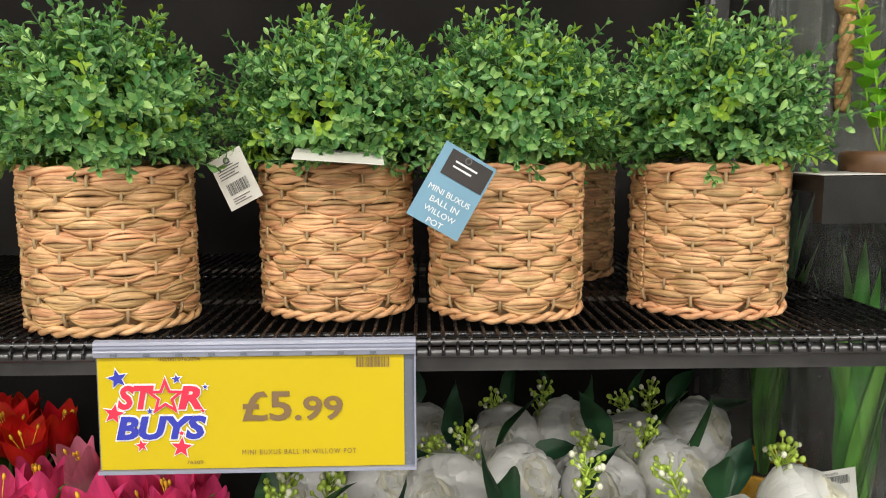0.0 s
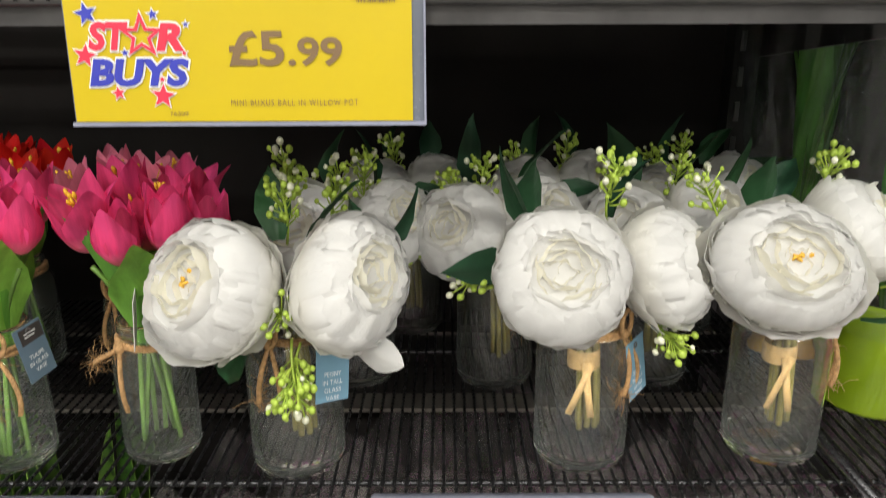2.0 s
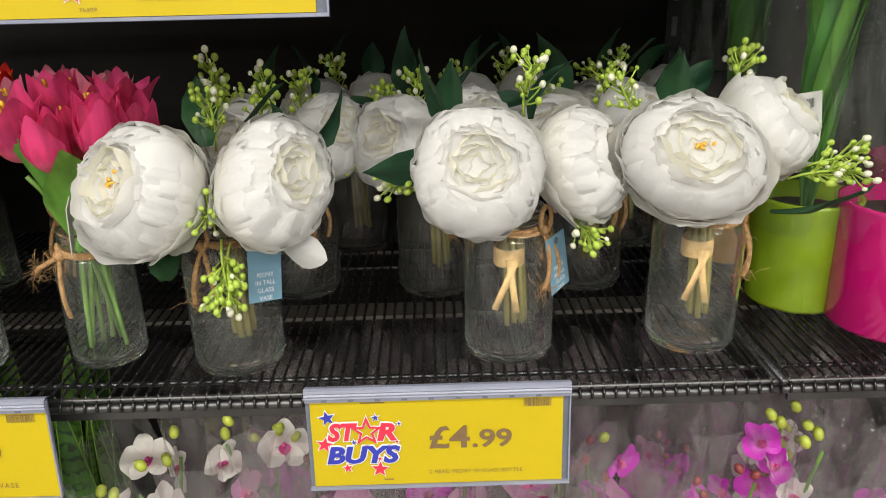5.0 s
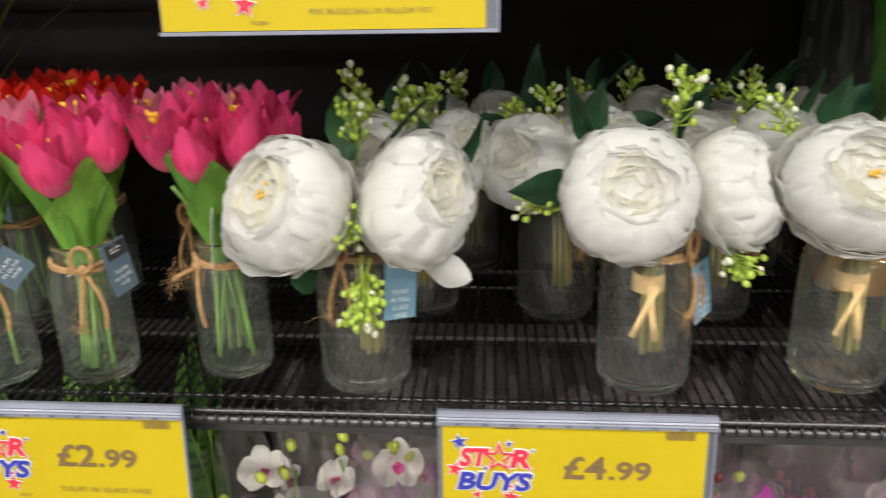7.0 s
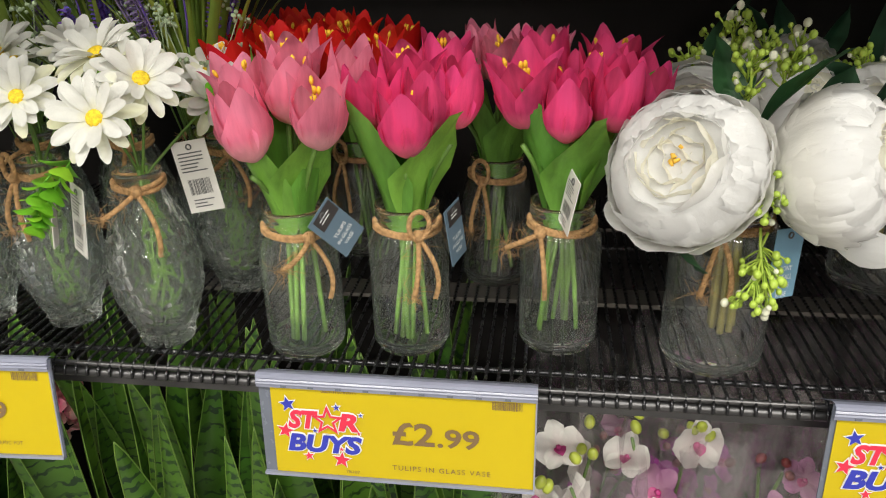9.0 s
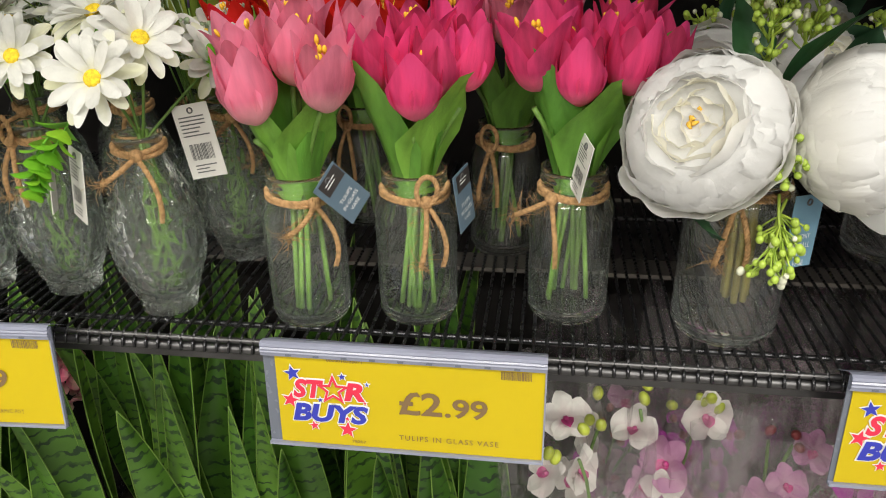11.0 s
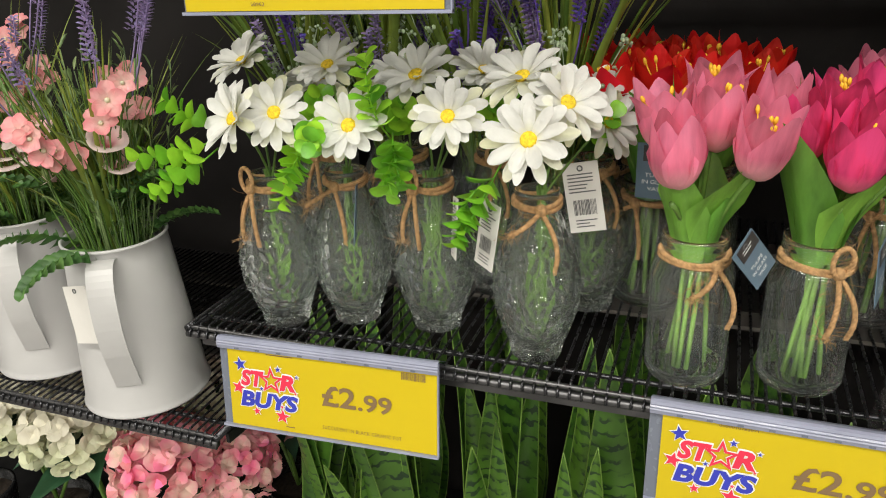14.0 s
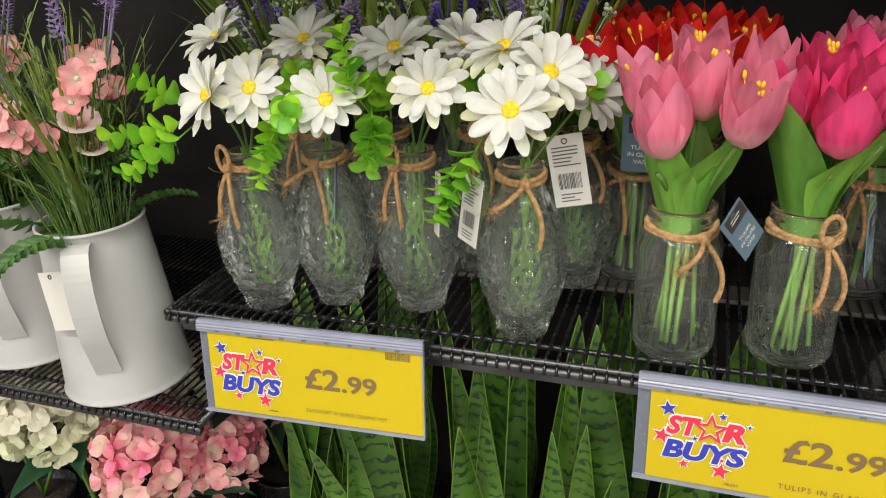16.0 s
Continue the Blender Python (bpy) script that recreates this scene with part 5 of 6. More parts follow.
GRASS = [blades_mesh(101, 80, 0.30, 26, M_GRASS), blades_mesh(102, 80, 0.27, 34, M_GRASS, 0.0034)]
WIDEG = blades_mesh(103, 24, 0.33, 36, M_GRASS, 0.0058)
LAV = [spike_mesh(104, 0.10, M_LAV), spike_mesh(105, 0.12, M_LILAC, 0.008)]
GYP = [cluster_mesh(106, 12, 0.10, M_GYP, 0.0019), cluster_mesh(107, 15, 0.12, M_GYP, 0.0019)]


def meadow_vase(x, y, label, seed):
    rng = np.random.default_rng(seed)
    mv = thing("meadow_vase", pose(x, y, LOW), label, "flower vase", "grass and lavender bunches")
    ob = part("vase", VASE, None, mv, "embossed clear glass vase")
    ob.visible_shadow = False
    part("grass", GRASS[seed % 2], None, mv, m=pose(0, 0, 0.11, 0, 0, seed * 50))
    part("broad_grass", WIDEG, None, mv, m=pose(0, 0, 0.10, 0, 0, seed * 77))
    for k in range(18):
        a = rng.uniform(0, 6.28)
        d = (0.35 * np.cos(a), 0.35 * np.sin(a) - 0.12, 1)
        r = rng.uniform(0.03, 0.13)
        p = Vector((0, 0, 0.12)) + Vector(d).normalized() * r
        part("lavender_spike", LAV[k % 2 if seed % 3 else 0], None, mv, m=aim(p, d))
        part("stem", Mesh().add(tube(curve((0, 0, 0.05), p, (0, 0, 0), 4), 0.0009, 4)), M_STEM, mv)
    for k in range(5):
        a = rng.uniform(0, 6.28)
        d = (0.45 * np.cos(a), 0.35 * np.sin(a) - 0.25, 1)
        part("blossom_spray", GYP[k % 2], None, mv, m=aim(Vector((0, 0, 0.12)) + Vector(d).normalized() * rng.uniform(0.01, 0.07), d))


for i, (x, y) in enumerate(((-0.545, 0.755), (-0.64, 0.775), (-0.735, 0.765), (-0.815, 0.745))):
    meadow_vase(x, y, "grass, lavender and pale blossom in a glass vase", 110 + i)

# ---- enamel jugs of mixed flowers ----


def blossom_mesh(seed, n, L, W, a0, a1, material):
    rng = np.random.default_rng(seed)
    m = Mesh()
    for k in range(n):
        m.add(petal(L * rng.uniform(0.9, 1.1), W, a0, a1 + rng.uniform(-10, 10), 0.3, (0.6, 1, 0.1), 7, 9, 0.0004, rng), rot("Z", 360 * k / n + rng.uniform(-5, 5)))
    return m.data("blossom", material)


BLUSH = [blossom_mesh(121, 5, 0.0160, 0.0066, 40, 95, M_BLUSH), blossom_mesh(122, 6, 0.0145, 0.0058, 55, 80, M_BLUSH)]
EYE_BALL = Mesh().add(ball(0.0022, 8, 6)).data("blossom_centre", M_DAISY)


def calla_mesh():
    """One petal wrapped into a funnel, its lip drawn out to a point on one side."""
    v = []
    for t in np.linspace(0, 1, 11):
        for a in np.linspace(-168, 168, 25):
            c, s = np.cos(np.radians(a)), np.sin(np.radians(a))
            r = 0.0025 + 0.0155 * t ** 1.7 * (1 + 0.25 * max(0, c)) + 0.0006 * t * np.sin(a / 14)
            v.append((r * s, r * c, 0.028 * t * (1 + 0.28 * c * t) - 0.006 * t ** 6))
    return Mesh().add((v, grid_faces(25, 11))).add(tube(curve((0, 0, 0.003), (0, 0.001, 0.022), (0, 0, 0), 5), 0.0017, 6)).data("calla", M_CALLA)


CALLA = calla_mesh()


def fern_mesh(seed):
    """A frond of toothed leaflets in pairs along a bowed rib."""
    rng = np.random.default_rng(seed)
    m = Mesh()
    p = curve((0, 0, 0), (0, 0.055, 0.13), (0, -0.012, 0.02), 14)
    m.add(tube(p, 0.0008, 4))
    for i in range(2, 14):
        for side in (-1, 1):
            m.add(fan_petal(0.032 * (1.12 - i / 15) * rng.uniform(0.9, 1.1), 0.0072, (50, 62, 74), 0.3, 0.7, 7, 8, 0.0008, 0.05, rng), pose(*p[i]) @ rot("Z", -90 * side + 25 * side + rng.uniform(-8, 8)))
    return m.data("fern_frond", M_FERN)


def filler_mesh(seed, n=85):
    """Fine upright stems set with narrow leaves, filling a bunch."""
    rng = np.random.default_rng(seed)
    m = Mesh()
    for i in range(n):
        a = rng.uniform(0, 6.28)
        lean = rng.uniform(0.05, 0.55)
        d = np.array([lean * np.cos(a), lean * np.sin(a), 1.0])
        d /= np.linalg.norm(d)
        p = curve((0.028 * np.cos(a), 0.028 * np.sin(a), -0.03), d * rng.uniform(0.09, 0.21), rng.normal(size=3) * 0.008, 9)
        m.add(tube(p, 0.0007, 3))
        for k in range(3, 9):
            m.add(leaf_quad(rng.uniform(0.010, 0.019), rng.uniform(0.0011, 0.0026)), aim(p[k], p[k] - p[k - 1], rng.uniform(0, 6.28)) @ rot("X", rng.uniform(18, 50)))
    return m.data("filler_foliage", M_FILL)


FILLER = [filler_mesh(126), filler_mesh(127)]
FERN = fern_mesh(125)


def jug(x, y, z, label, seed, handle_az, tag=False):
    jg = thing("flower_jug", pose(x, y, z), label, "jug", "enamel jugs of flowers")
    rng = np.random.default_rng(seed)
    rb, rt, H = 0.068, 0.053, 0.190
    prof = [(0.0, 0.003), (rb - 0.004, 0.002), (rb + 0.0012, 0.0), (rb + 0.002, 0.002), (rb + 0.0006, 0.004)]
    prof += [(rb + (rt - rb) * t, 0.004 + (H - 0.006) * t) for t in np.linspace(0.03, 1, 12)]
    prof += [(rt + 0.0018, H - 0.001), (rt + 0.002, H + 0.001), (rt, H + 0.002), (rt - 0.0015, H), (rt - 0.002, H - 0.01), (rt, H * 0.6), (0.0, H * 0.6)]
    part("body", Mesh().add(lathe(prof, 64)), M_ENAMEL, jg, "white enamelled tapering body")
    c, s = np.cos(handle_az), np.sin(handle_az)
    strap = [(rt + 0.0, H - 0.008), (rt + 0.014, H - 0.003), (rt + 0.030, H - 0.016), (rt + 0.038, H - 0.05), (rt + 0.036, H - 0.09), (rt + 0.026, H - 0.118), (rb - 0.002, 0.036)]
    q = np.array(strap)
    t = np.linspace(0, 1, 25)
    rr, zz = np.interp(t, np.linspace(0, 1, 7), q[:, 0]), np.interp(t, np.linspace(0, 1, 7), q[:, 1])
    rr, zz = [np.convolve(np.pad(k, 2, "edge"), np.ones(5) / 5, "valid") for k in (rr, zz)]
    v = []
    for w, off in ((-0.013, 0), (0.013, 0), (0.013, -0.0014), (-0.013, -0.0014)):
        v.append([(c * (r + off) - s * w, s * (r + off) + c * w, zq) for r, zq in zip(rr, zz)])
    v = np.array(v).transpose(1, 0, 2).reshape(-1, 3)
    part("handle", Mesh().add((v, grid_faces(4, 25, True))), M_ENAMEL, jg, "flat strap handle", smooth=False)
    part("grass", GRASS[seed % 2], None, jg, m=pose(0, 0, H * 0.8, 0, 0, seed * 61) @ Matrix.Scale(0.95, 4))
    for k in range(54):
        a = rng.uniform(0, 6.28)
        d = Vector((0.35 * np.cos(a), 0.35 * np.sin(a) - 0.05, 1)).normalized()
        L = rng.uniform(0.06, 0.20)
        part("stem", Mesh().add(tube(curve((0.02 * np.cos(a), 0.02 * np.sin(a), H * 0.7), Vector((0, 0, H)) + d * L, rng.normal(size=3) * 0.006, 5), 0.0011, 4)), M_STEM, jg)
    for k, sc in enumerate((0.75, 0.6, 0.7)):
        part("grass", GRASS[(seed + 1 + k) % 2], None, jg, m=pose(0, 0, H * 0.8, 0, 0, seed * 35 + 97 * k) @ Matrix.Scale(sc, 4))
    for k in range(7):
        a = -1.5 + rng.uniform(-1.5, 1.5)
        d = Vector((0.42 * np.cos(a), 0.42 * np.sin(a), 1)).normalized()
        p = Vector((0, 0, H)) + d * rng.uniform(0.06, 0.13)
        part("calla_blossom", CALLA, None, jg, "pale pink calla blossom", m=aim(p, (np.cos(a) * 0.7, np.sin(a) * 0.7 - 0.2, 0.75), rng.uniform(2.6, 3.6)) @ Matrix.Scale(rng.uniform(0.85, 1.1), 4))
        part("stem", Mesh().add(tube(curve((0, 0, H * 0.8), p, (0, 0, 0.01), 5), 0.0012, 4)), M_STEM, jg)
    for k in range(24):
        if k % 3 == 0:
            az, len3 = 6.28 * k / 24 + rng.uniform(-0.3, 0.3), rng.uniform(0.12, 0.22)
        a = az + rng.uniform(-0.12, 0.12)
        d = Vector((0.5 * np.cos(a), 0.5 * np.sin(a) - 0.2, 1)).normalized()
        p = Vector((0, 0, H)) + d * (len3 + rng.uniform(-0.012, 0.012)) + Vector(rng.normal(size=3) * 0.007)
        face = (np.cos(a) * 0.5 + 0.2, np.sin(a) * 0.4 - 0.8, 0.3 if k % 3 else 0.9)
        fl = part("pink_blossom", BLUSH[k % 2], None, jg, "blush pink fabric blossom", m=aim(p, face, rng.uniform(0, 6)) @ Matrix.Scale(rng.uniform(0.85, 1.15), 4))
        part("blossom_centre", EYE_BALL, None, fl, m=pose(0, 0, 0.003))
        part("stem", Mesh().add(tube(curve((0, 0, H * 0.8), p, (0, 0, 0.01), 5), 0.0010, 4)), M_STEM, jg)
    for k in range(11):
        a = rng.uniform(0, 6.28)
        d = (0.4 * np.cos(a), 0.4 * np.sin(a) - 0.1, 1)
        part("lavender_spike", LAV[1], None, jg, m=aim(Vector((0, 0, H)) + Vector(d).normalized() * rng.uniform(0.12, 0.2), d))
    part("filler_foliage", FILLER[seed % 2], None, jg, "fine grey-green filler foliage", m=pose(0, 0, H, 0, 0, seed * 50))
    for k in range(18):
        part("fern_frond", FERN, None, jg, m=pose(0, 0, H * 0.88, 0, 0, 20 * k + rng.uniform(-10, 10)) @ rot("X", -rng.uniform(-10, 70)) @ Matrix.Scale(rng.uniform(0.7, 1.0), 4))
    if tag:
        az = handle_az - 0.62
        card_tag(jg, 0.036, 0.062, pose((rb - 0.006) * np.cos(az), (rb - 0.006) * np.sin(az), H * 0.82, -7, -12, np.degrees(az) + 90), M_TAGW, seed=seed)
    return jg


jug(-0.998, 0.618, 0.852, "white enamel jug of pink blossom and grasses", 131, -1.05, True)
jug(-1.165, 0.648, 0.852, "white enamel jug of mixed flowers beside its twin", 132, -1.0)
jug(-1.34, 0.66, 0.852, "white enamel jug of lavender and grasses", 133, -1.3)

# ---- plants under the shelf ----


def pot(parent, rt, rb, h, material, label=""):
    prof = [(0.0, 0.002), (rb * 0.95, 0.0), (rb, 0.004), (rt, h - 0.004), (rt, h), (rt - 0.004, h), (rt - 0.005, h - 0.02), (0.0, h - 0.02)]
    part("pot", Mesh().add(lathe(prof, 48)), material, parent, label)
    part("compost", Mesh().add(lathe([(0.0, h - 0.014), (rt - 0.006, h - 0.017)], 24)), M_SOIL, parent)


def snake_leaf(length, width, lean0, lean1, fold, twist):
    """A sword leaf and its pale raised margin."""
    v, f = blade(length, width, lean0, lean1, fold, 17, twist)
    q = np.array(v).reshape(17, 5, 3)
    edge = Mesh().add(tube(q[:, 0], 0.0008, 4)).add(tube(q[:, 4], 0.0008, 4))
    return Mesh().add((v, f)).data("leaf", M_SNAKE), edge.data("leaf_margin", M_MARGIN)


SNAKE = [snake_leaf(0.42, 0.032, 0, 9, 0.3, 0.5), snake_leaf(0.39, 0.029, 4, -6, 0.3, -0.7), snake_leaf(0.35, 0.025, 3, 18, 0.35, 0.9)]


def snake_plant(x, y, seed):
    rng = np.random.default_rng(seed)
    sp = thing("snake_plant", pose(x, y, 0.46), "banded green snake plant in a black pot", "potted plant", "snake plants")
    pot(sp, 0.055, 0.045, 0.10, M_KPOT, "black ceramic pot")
    for k in range(8):
        a = rng.uniform(-60, 60) + 180 * (k % 2)
        r = rng.uniform(0.0, 0.035)
        lf = part("leaf", SNAKE[k % 3][0], None, sp, m=pose(r * np.cos(a), r * np.sin(a), 0.085, 0, 0, a + rng.uniform(-25, 25)) @ Matrix.Scale(rng.uniform(0.78, 1.06), 4))
        part("leaf_margin", SNAKE[k % 3][1], None, lf, "pale yellow-green margin")


for i, (x, y) in enumerate(((-0.80, 0.66), (-0.695, 0.64), (-0.59, 0.66), (-0.485, 0.64), (-0.385, 0.66), (-0.29, 0.65), (-0.74, 0.80), (-0.60, 0.80), (-0.46, 0.81), (-0.33, 0.80))):
    snake_plant(x, y, 140 + i)


def orchid_mesh(material, seed):
    rng = np.random.default_rng(seed)
    m = Mesh()
    for az, L, W in ((90, 0.026, 0.016), (270, 0.026, 0.016), (0, 0.027, 0.010), (140, 0.025, 0.0095), (220, 0.025, 0.0095)):
        m.add(fan_petal(L, W * 0.95, (60, 78, 88 + rng.uniform(-25, 20), 80 + rng.uniform(-45, 35)), 0.3, 0.25, 7, 8, 0.0012, 0.0, rng), rot("Z", az + rng.uniform(-9, 9)))
    return m.data("petals", material)


ORCHID = {"white": orchid_mesh(M_ORW, 151), "magenta": orchid_mesh(M_ORM, 152), "dusky": orchid_mesh(M_ORP, 153)}
LIP = Mesh().add(petal(0.012, 0.006, 20, 80, 0.5, (0.5, 1, 0.3), 5, 5), rot("Z", 180)).add(ball(0.003, 6, 4), pose(0, 0, 0.003)).data("lip", M_ORLIP)
BUDM = [Mesh().add(ball(0.0051, 8, 6, 1.35)).data("bud", M_BUD), Mesh().add(ball(0.0045, 8, 6, 1.3)).data("bud", M_BUDR)]


def wrap_mesh(seed, r0, r1, h, folds=5, torn=0.02, material=M_FILMO):
    """A crumpled cone of clear film, open above with an uneven edge."""
    rng = np.random.default_rng(seed)
    seg, nv = 44, 14
    ph = rng.uniform(0, 6.28, 4)
    v = []
    for j in range(nv):
        t = j / (nv - 1)
        for k in range(seg):
            a = 2 * np.pi * k / seg
            fold = 0.10 * np.sin(folds * a + ph[0] + 2 * t) + 0.07 * np.sin((folds + 4) * a + ph[1] - 3 * t) + 0.035 * rng.normal()
            r = (r0 + (r1 - r0) * t ** 0.8) * (1 + fold * (0.3 + t))
            z = h * t + (torn * np.sin(3 * a + ph[2]) + torn * 0.6 * np.sin(7 * a + ph[3])) * t
            v.append((r * np.cos(a), r * np.sin(a), z))
    return Mesh().add((v, grid_faces(seg, nv, True))).data("film_wrap", material, False)


WRAP = [wrap_mesh(161, 0.045, 0.078, 0.36), wrap_mesh(162, 0.045, 0.088, 0.38, 6), wrap_mesh(163, 0.045, 0.07, 0.34, 4)]


def film(parent, me, m=None):
    ob = part("film_wrap", me, None, parent, "crumpled clear wrapping film", m=m)
    ob.visible_shadow = False
    return ob


def orchid(x, y, kinds, seed, top=0.40):
    rng = np.random.default_rng(seed)
    oc = thing("orchid_pot", pose(x, y, 0.46), kinds[0] + " orchid in clear wrapping film", "potted plant", "wrapped orchids")
    pot(oc, 0.045, 0.038, 0.09, M_KPOT, "dark ceramic pot")
    for s in range(2):
        a = rng.uniform(0, 6.28)
        tip = np.array([0.035 * np.cos(a), 0.035 * np.sin(a) - 0.01, top])
        pts = curve((0, 0, 0.075), tip, (0.012 * rng.normal(), 0.01, 0.02), 9)
        part("stem", Mesh().add(tube(pts, 0.0017, 5)), M_STEM, oc)
        for k in range(7):
            p = pts[8] + (pts[3] - pts[8]) * ((k + 1.0) / 7) + rng.normal(size=3) * 0.017
            kind = kinds[k % len(kinds)]
            fl = part("orchid_flower", ORCHID[kind], None, oc, m=aim(p, (rng.normal() * 0.9, -0.7, 0.35 + rng.normal() * 0.5), rng.uniform(-0.7, 0.7)) @ Matrix.Scale(rng.uniform(0.75, 1.12), 4))
            part("lip", LIP, None, fl)
        for k in range(3 if "white" in kinds else 2):
            p = pts[8] + np.array([rng.normal() * 0.014, rng.normal() * 0.01, 0.006 + 0.010 * k])
            part("bud", BUDM[0 if "white" in kinds else 1], None, oc, m=pose(*p, rng.uniform(-40, 40), rng.uniform(-40, 40), 0))
    for k in range(4):
        part("leaf", TLEAF[1], None, oc, m=pose(0, 0, 0.08, 0, 0, 90 * k + rng.uniform(-20, 20)) @ rot("X", -20))
    film(oc, WRAP[seed % 3], pose(0, 0, 0.07, 0, 0, rng.uniform(0, 360)))


ORC = [(-0.195, 0.635, ("white",), 0.40), (-0.105, 0.655, ("white", "dusky"), 0.395), (-0.01, 0.640, ("dusky",), 0.375), (0.085, 0.66, ("dusky", "magenta"), 0.38), (0.175, 0.640, ("dusky", "white"), 0.41),
       (0.265, 0.645, ("magenta", "dusky"), 0.385), (0.355, 0.635, ("magenta",), 0.38), (0.45, 0.64, ("magenta", "white"), 0.42), (0.545, 0.65, ("magenta",), 0.40), (-0.15, 0.77, ("dusky", "magenta"), 0.29),
       (-0.03, 0.78, ("magenta",), 0.29), (0.09, 0.78, ("white", "dusky"), 0.29), (0.21, 0.77, ("dusky",), 0.29), (0.33, 0.78, ("magenta", "dusky"), 0.29), (0.46, 0.78, ("white",), 0.29)]
for i, (x, y, kinds, top) in enumerate(ORC):
    orchid(x, y, kinds, 170 + i, top)


# ---- hydrangeas under the jugs ----


def hydrangea_mesh(material, seed, R=0.070):
    rng = np.random.default_rng(seed)
    m = Mesh()
    for i in range(120):
        z = 1 - 1.55 * (i + 0.5) / 120
        a = i * 2.4
        d = Vector((np.sqrt(1 - z * z) * np.cos(a), np.sqrt(1 - z * z) * np.sin(a), z))
        base = aim(d * R * rng.uniform(0.78, 1.1), d + Vector(rng.normal(size=3) * 0.4), rng.uniform(0, 6.28))
        for k in range(4):
            m.add(fan_petal(0.0185 * rng.uniform(0.7, 1.2), 0.0100, (38, 62, 88 + rng.uniform(-25, 25)), 0.2, 0.1, 5, 5, 0.0008, 0.0, rng), base @ rot("Z", 90 * k))
    return m.data("florets", material)


HYD = [hydrangea_mesh(M_HYP, 191), hydrangea_mesh(M_HYW, 192)]


def hydrangea(x, y, z, kind, seed):
    rng = np.random.default_rng(seed)
    hy = thing("hydrangea", pose(x, y, 0.46), ("pink" if kind == 0 else "cream") + " artificial hydrangea in a black pot", "potted plant", "hydrangeas")
    pot(hy, 0.05, 0.042, 0.09, M_KPOT, "black ceramic pot")
    for k, (a, b, c) in enumerate(((0, -0.02, z), (0.05, 0.04, z - 0.03), (-0.06, 0.03, z - 0.025))):
        part("stem", Mesh().add(tube(curve((0, 0, 0.08), (a, b, c - 0.03), (0, 0, 0), 5), 0.003, 6)), M_STEM, hy)
        part("flower_head", HYD[kind], None, hy, m=pose(a, b, c, 0, 0, 70 * k + seed) @ Matrix.Scale((0.86, 0.72, 0.78)[k], 4))
    for k in range(8):
        part("leaf", PLEAF[k % 2], None, hy, m=pose(0, 0, z - 0.06 + 0.02 * (k % 2), 0, 0, 45 * k + rng.uniform(-15, 15)) @ rot("X", -62) @ Matrix.Scale(1.7, 4))


for i, (x, y, z, kind) in enumerate(((-1.005, 0.645, 0.262, 0), (-1.165, 0.66, 0.285, 1), (-1.30, 0.68, 0.27, 1), (-1.06, 0.80, 0.29, 1), (-0.965, 0.83, 0.25, 0), (-1.44, 0.66, 0.28, 1))):
    hydrangea(x, y, z, kind, 200 + i)

# ---- wrapped bromeliads in glazed pots ----
BROM = [Mesh().add(blade(0.34, 0.026, 4, 30, 0.35, 15, 0.3)).data("leaf", M_BROM), Mesh().add(blade(0.28, 0.030, 8, 48, 0.35, 15, -0.4)).data("leaf", M_BROM),
        Mesh().add(blade(0.40, 0.022, 2, 16, 0.4, 15, 0.5)).data("leaf", M_BROM)]
BWRAP = [wrap_mesh(211, 0.058, 0.105, 0.40, 5, 0.012, M_FILM), wrap_mesh(212, 0.05, 0.085, 0.42, 4, 0.012, M_FILM)]


def bromeliad(x, y, material, label, rt, h, seed, wrap, upright=False):
    rng = np.random.default_rng(seed)
    br = thing("bromeliad_pot", pose(x, y, LOW), label, "potted plant", "wrapped bromeliads")
    pot(br, rt, rt * 0.95, h, material, "glossy glazed pot")
    for k in range(16):
        part("leaf", BROM[2 if upright else k % 3], None, br, m=pose(0, 0, h - 0.02, 0, 0, k * 137 + rng.uniform(-15, 15)) @ Matrix.Scale(rng.uniform(0.6, 0.9) if upright else rng.uniform(0.75, 1.05), 4))
    part("flower_spike", Mesh().add(blade(0.30, 0.012, 1, 4, 0.6, 9)), M_MAG, br, "deep pink bract", m=pose(0, 0, h))
    film(br, BWRAP[wrap], pose(0, 0, h * 0.72, 0, 0, seed * 40))
    return br


bromeliad(0.512, 0.655, M_MAG, "bromeliad in a magenta glazed pot and clear film", 0.060, 0.118, 221, 0)
bromeliad(0.448, 0.715, M_LIME, "bromeliad in a lime green glazed pot and clear film", 0.050, 0.108, 222, 1, True)
bromeliad(0.440, 0.885, M_YPOT, "bromeliad in a yellow glazed pot and clear film", 0.050, 0.130, 223, 1, True)
bromeliad(0.62, 0.80, M_MAG, "bromeliad in a magenta glazed pot, back row", 0.060, 0.118, 224, 0)
st = thing("price_sticker", pose(0.410, 0.688, 1.174, -4, -6, 6), "white barcode sticker on clear wrapping film", "sticker")
part("label", Mesh().add(box(0.052, 0.0006, 0.034, (0, 0, 0))), M_TAGW, st, smooth=False)
rs = np.random.default_rng(5)
part("wording", Mesh().add(lettering("Bromelia", 0.016, 0.0034)), M_INK, st, m=pose(-0.008, -0.0009, 0.0125), smooth=False)
part("barcode", bars(rs, 0.038, 0.008, 40), M_INK, st, m=pose(-0.019, -0.0009, 0.0035), smooth=False)
part("small_print", lines(0.038, 0.014, 3, rs), M_INK, st, m=pose(-0.019, -0.0009, -0.0135), smooth=False)

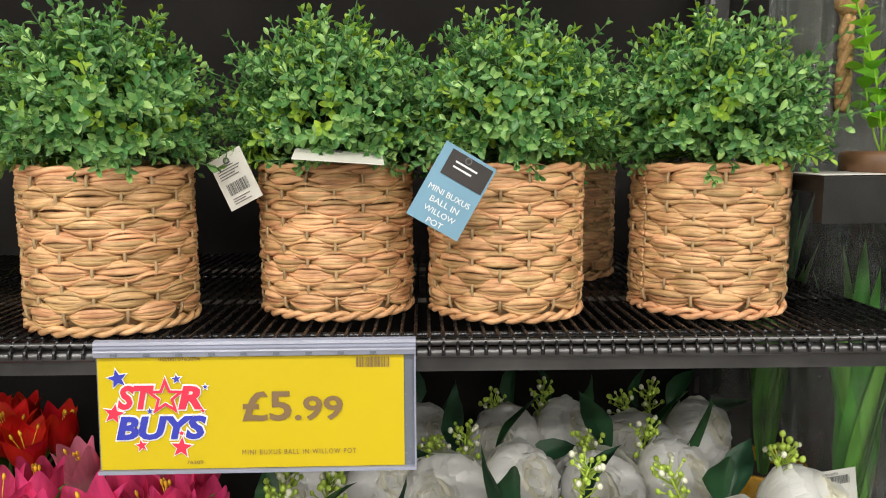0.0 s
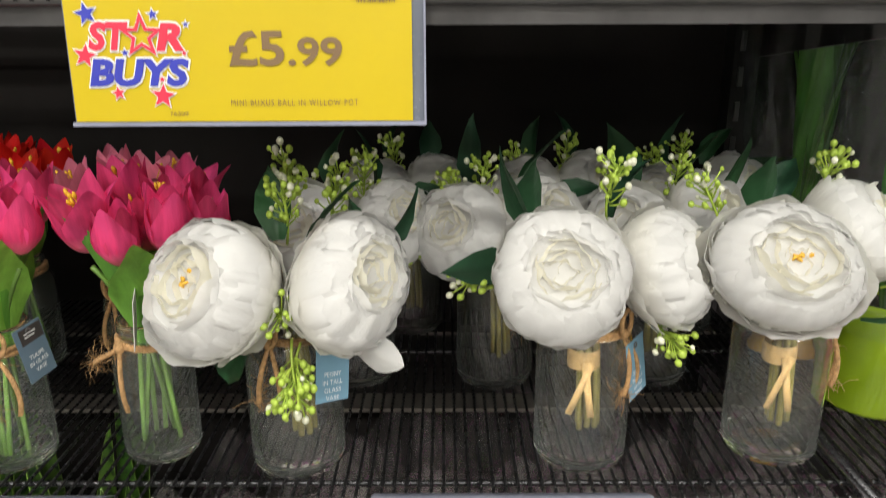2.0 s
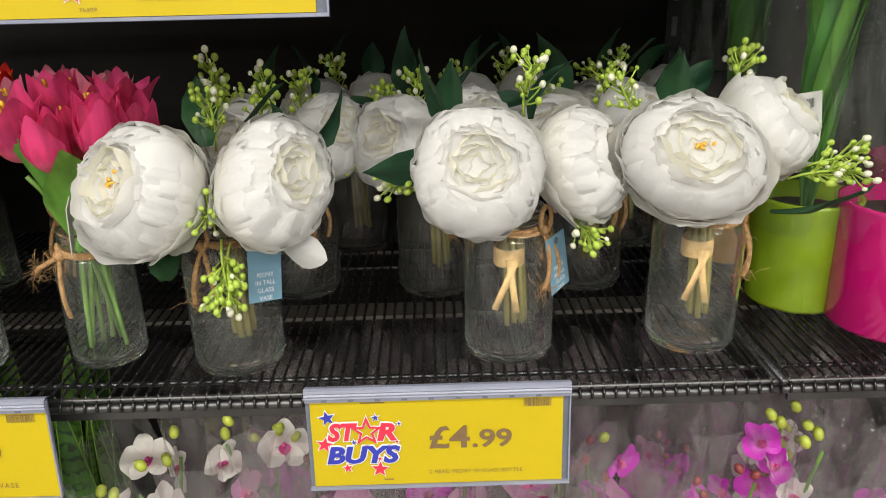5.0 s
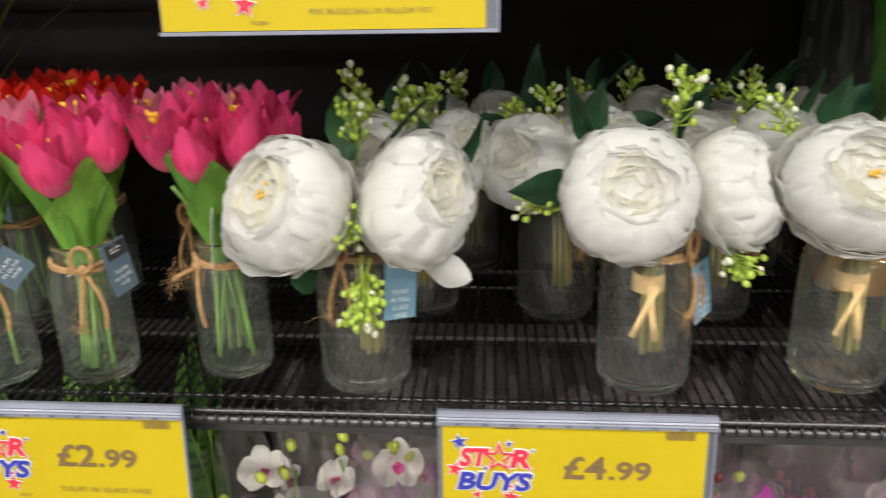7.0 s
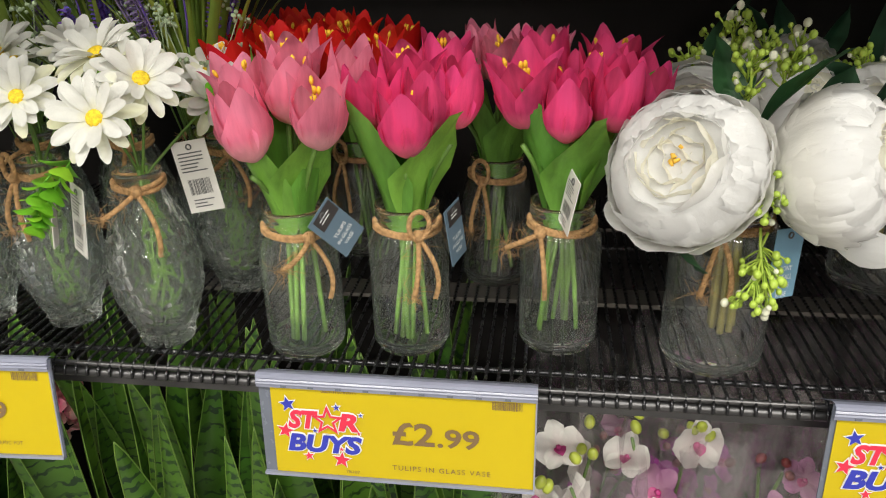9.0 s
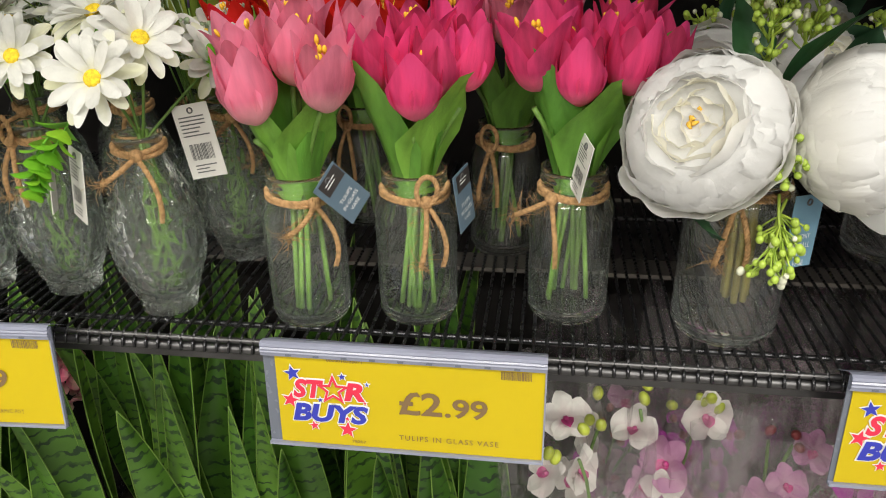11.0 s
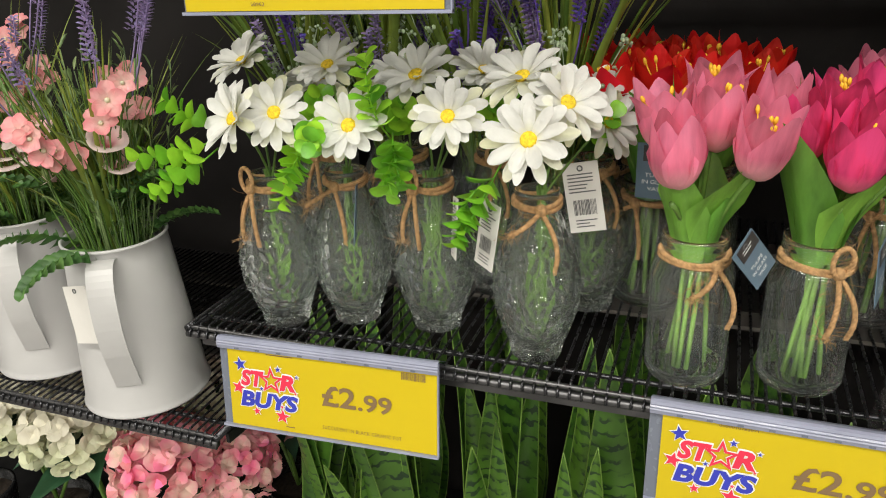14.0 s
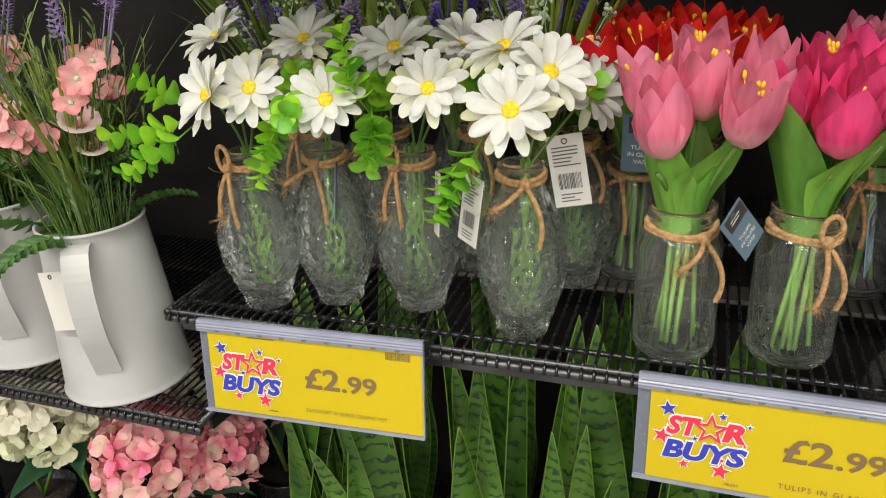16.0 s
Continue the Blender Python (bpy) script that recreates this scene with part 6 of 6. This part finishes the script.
# ---- things on the high shelf ----
cy = thing("glass_cylinder", pose(0.392, 0.70, 1.468), "tall ribbed clear glass cylinder with a rope knot", "vase")
a = np.linspace(0, 2 * np.pi, 96, endpoint=False)
ring = lambda r, z: [((r + 0.0012 * np.cos(24 * t)) * np.cos(t), (r + 0.0012 * np.cos(24 * t)) * np.sin(t), z) for t in a]
v = [p for z in np.linspace(0, 0.30, 5) for p in ring(0.052, z)] + [p for z in (0.30, 0.006) for p in ring(0.049, z)]
gl = part("cylinder", Mesh().add((v, grid_faces(96, 7, True))), M_GLASS, cy)
gl.visible_shadow = False
rope = Mesh()
for k in range(3):
    t = np.linspace(0, 1, 40)
    rope.add(tube(np.c_[0.0035 * np.cos(40 * t + 2.1 * k), -0.056 + 0.0035 * np.sin(40 * t + 2.1 * k), 0.05 + 0.28 * t], 0.0032, 6))
rope.add(ball(0.011, 10, 8), pose(0, -0.057, 0.135))
part("rope", rope, M_TWINE, cy, "twisted jute rope with a knot", m=pose(-0.02, 0, 0))
sb = thing("leafy_stem", pose(0.388, 0.612, 1.468), "bright green artificial leafy stem on a wooden base", "plant")
part("base", Mesh().add(lathe([(0.0, 0.0), (0.028, 0.0), (0.03, 0.004), (0.03, 0.014), (0.027, 0.018), (0.0, 0.018)], 32)), M_WOOD, sb, "stained wood disc")
for k in range(4):
    sprig(sb, 16, 0.12, aim((0, 0, 0.012), (0.25 * np.cos(k * 1.6), 0.25 * np.sin(k * 1.6), 1)), 231 + k)
ls = thing("shelf_label", pose(0.345, 0.590, 1.4695, -88, 0, 12), "pale printed card lying on the high shelf", "label")
part("card", Mesh().add(box(0.06, 0.0006, 0.03)), M_TAGW, ls, smooth=False)
part("small_print", lines(0.045, 0.02, 4, rs), M_INK, ls, m=pose(-0.022, -0.0009, -0.01), smooth=False)

# ---- hanging tags on the vases ----
TV = (("TULIPS", 0.55), ("IN GLASS", 0.68), ("VASE", 0.4))
loose_tag(-0.378, 0.566, 1.116, -6, -42, 56, 0.026, 0.044, M_TAGS, "slate blue card tag on a tulip jar", rows=TV, dark=0.28)
loose_tag(-0.286, 0.598, 1.112, -4, -8, 72, 0.026, 0.046, M_TAGS, "slate blue card tag beside a tulip jar", rows=TV, dark=0.28)
loose_tag(-0.448, 0.692, 1.150, 0, 0, -5, 0.034, 0.050, M_TAGS, "slate blue card tag on a back row tulip jar", rows=TV, dark=0.28)
loose_tag(-0.197, 0.594, 1.138, -6, 12, -74, 0.024, 0.044, M_TAGW, "white card tag edge-on on a tulip jar", back=True, seed=11)
loose_tag(-0.048, 0.592, 1.104, -4, 6, 34, 0.028, 0.052, M_TAGB, "blue card tag on a peony bottle", rows=(("PEONY", 0.5), ("IN TALL", 0.6), ("GLASS", 0.5), ("VASE", 0.4)))
loose_tag(0.186, 0.605, 1.096, -4, -8, 50, 0.028, 0.050, M_TAGB, "blue card tag on a raffia tied bottle", rows=(("PEONY", 0.5), ("IN TALL", 0.6), ("GLASS", 0.5), ("VASE", 0.4)))
loose_tag(-0.558, 0.564, 1.132, -6, 6, -38, 0.024, 0.055, M_TAGW, "white barcode tag on a daisy vase", back=True, seed=12)
loose_tag(-0.506, 0.640, 1.145, -4, -10, 4, 0.030, 0.060, M_TAGW, "white barcode tag on a back row daisy vase", back=True, seed=13)
loose_tag(-0.596, 0.588, 1.125, -6, -12, -62, 0.026, 0.050, M_TAGW, "white card tag edge-on on a daisy vase", back=True, seed=14)
loose_tag(-0.692, 0.600, 1.125, -6, -12, -66, 0.026, 0.052, M_TAGS, "slate card tag edge-on on a daisy vase")

for ob in scene.objects:
    if ob.name.split(".")[0] in ("barcode", "small_print"):
        ob["kind"] = "stuff"
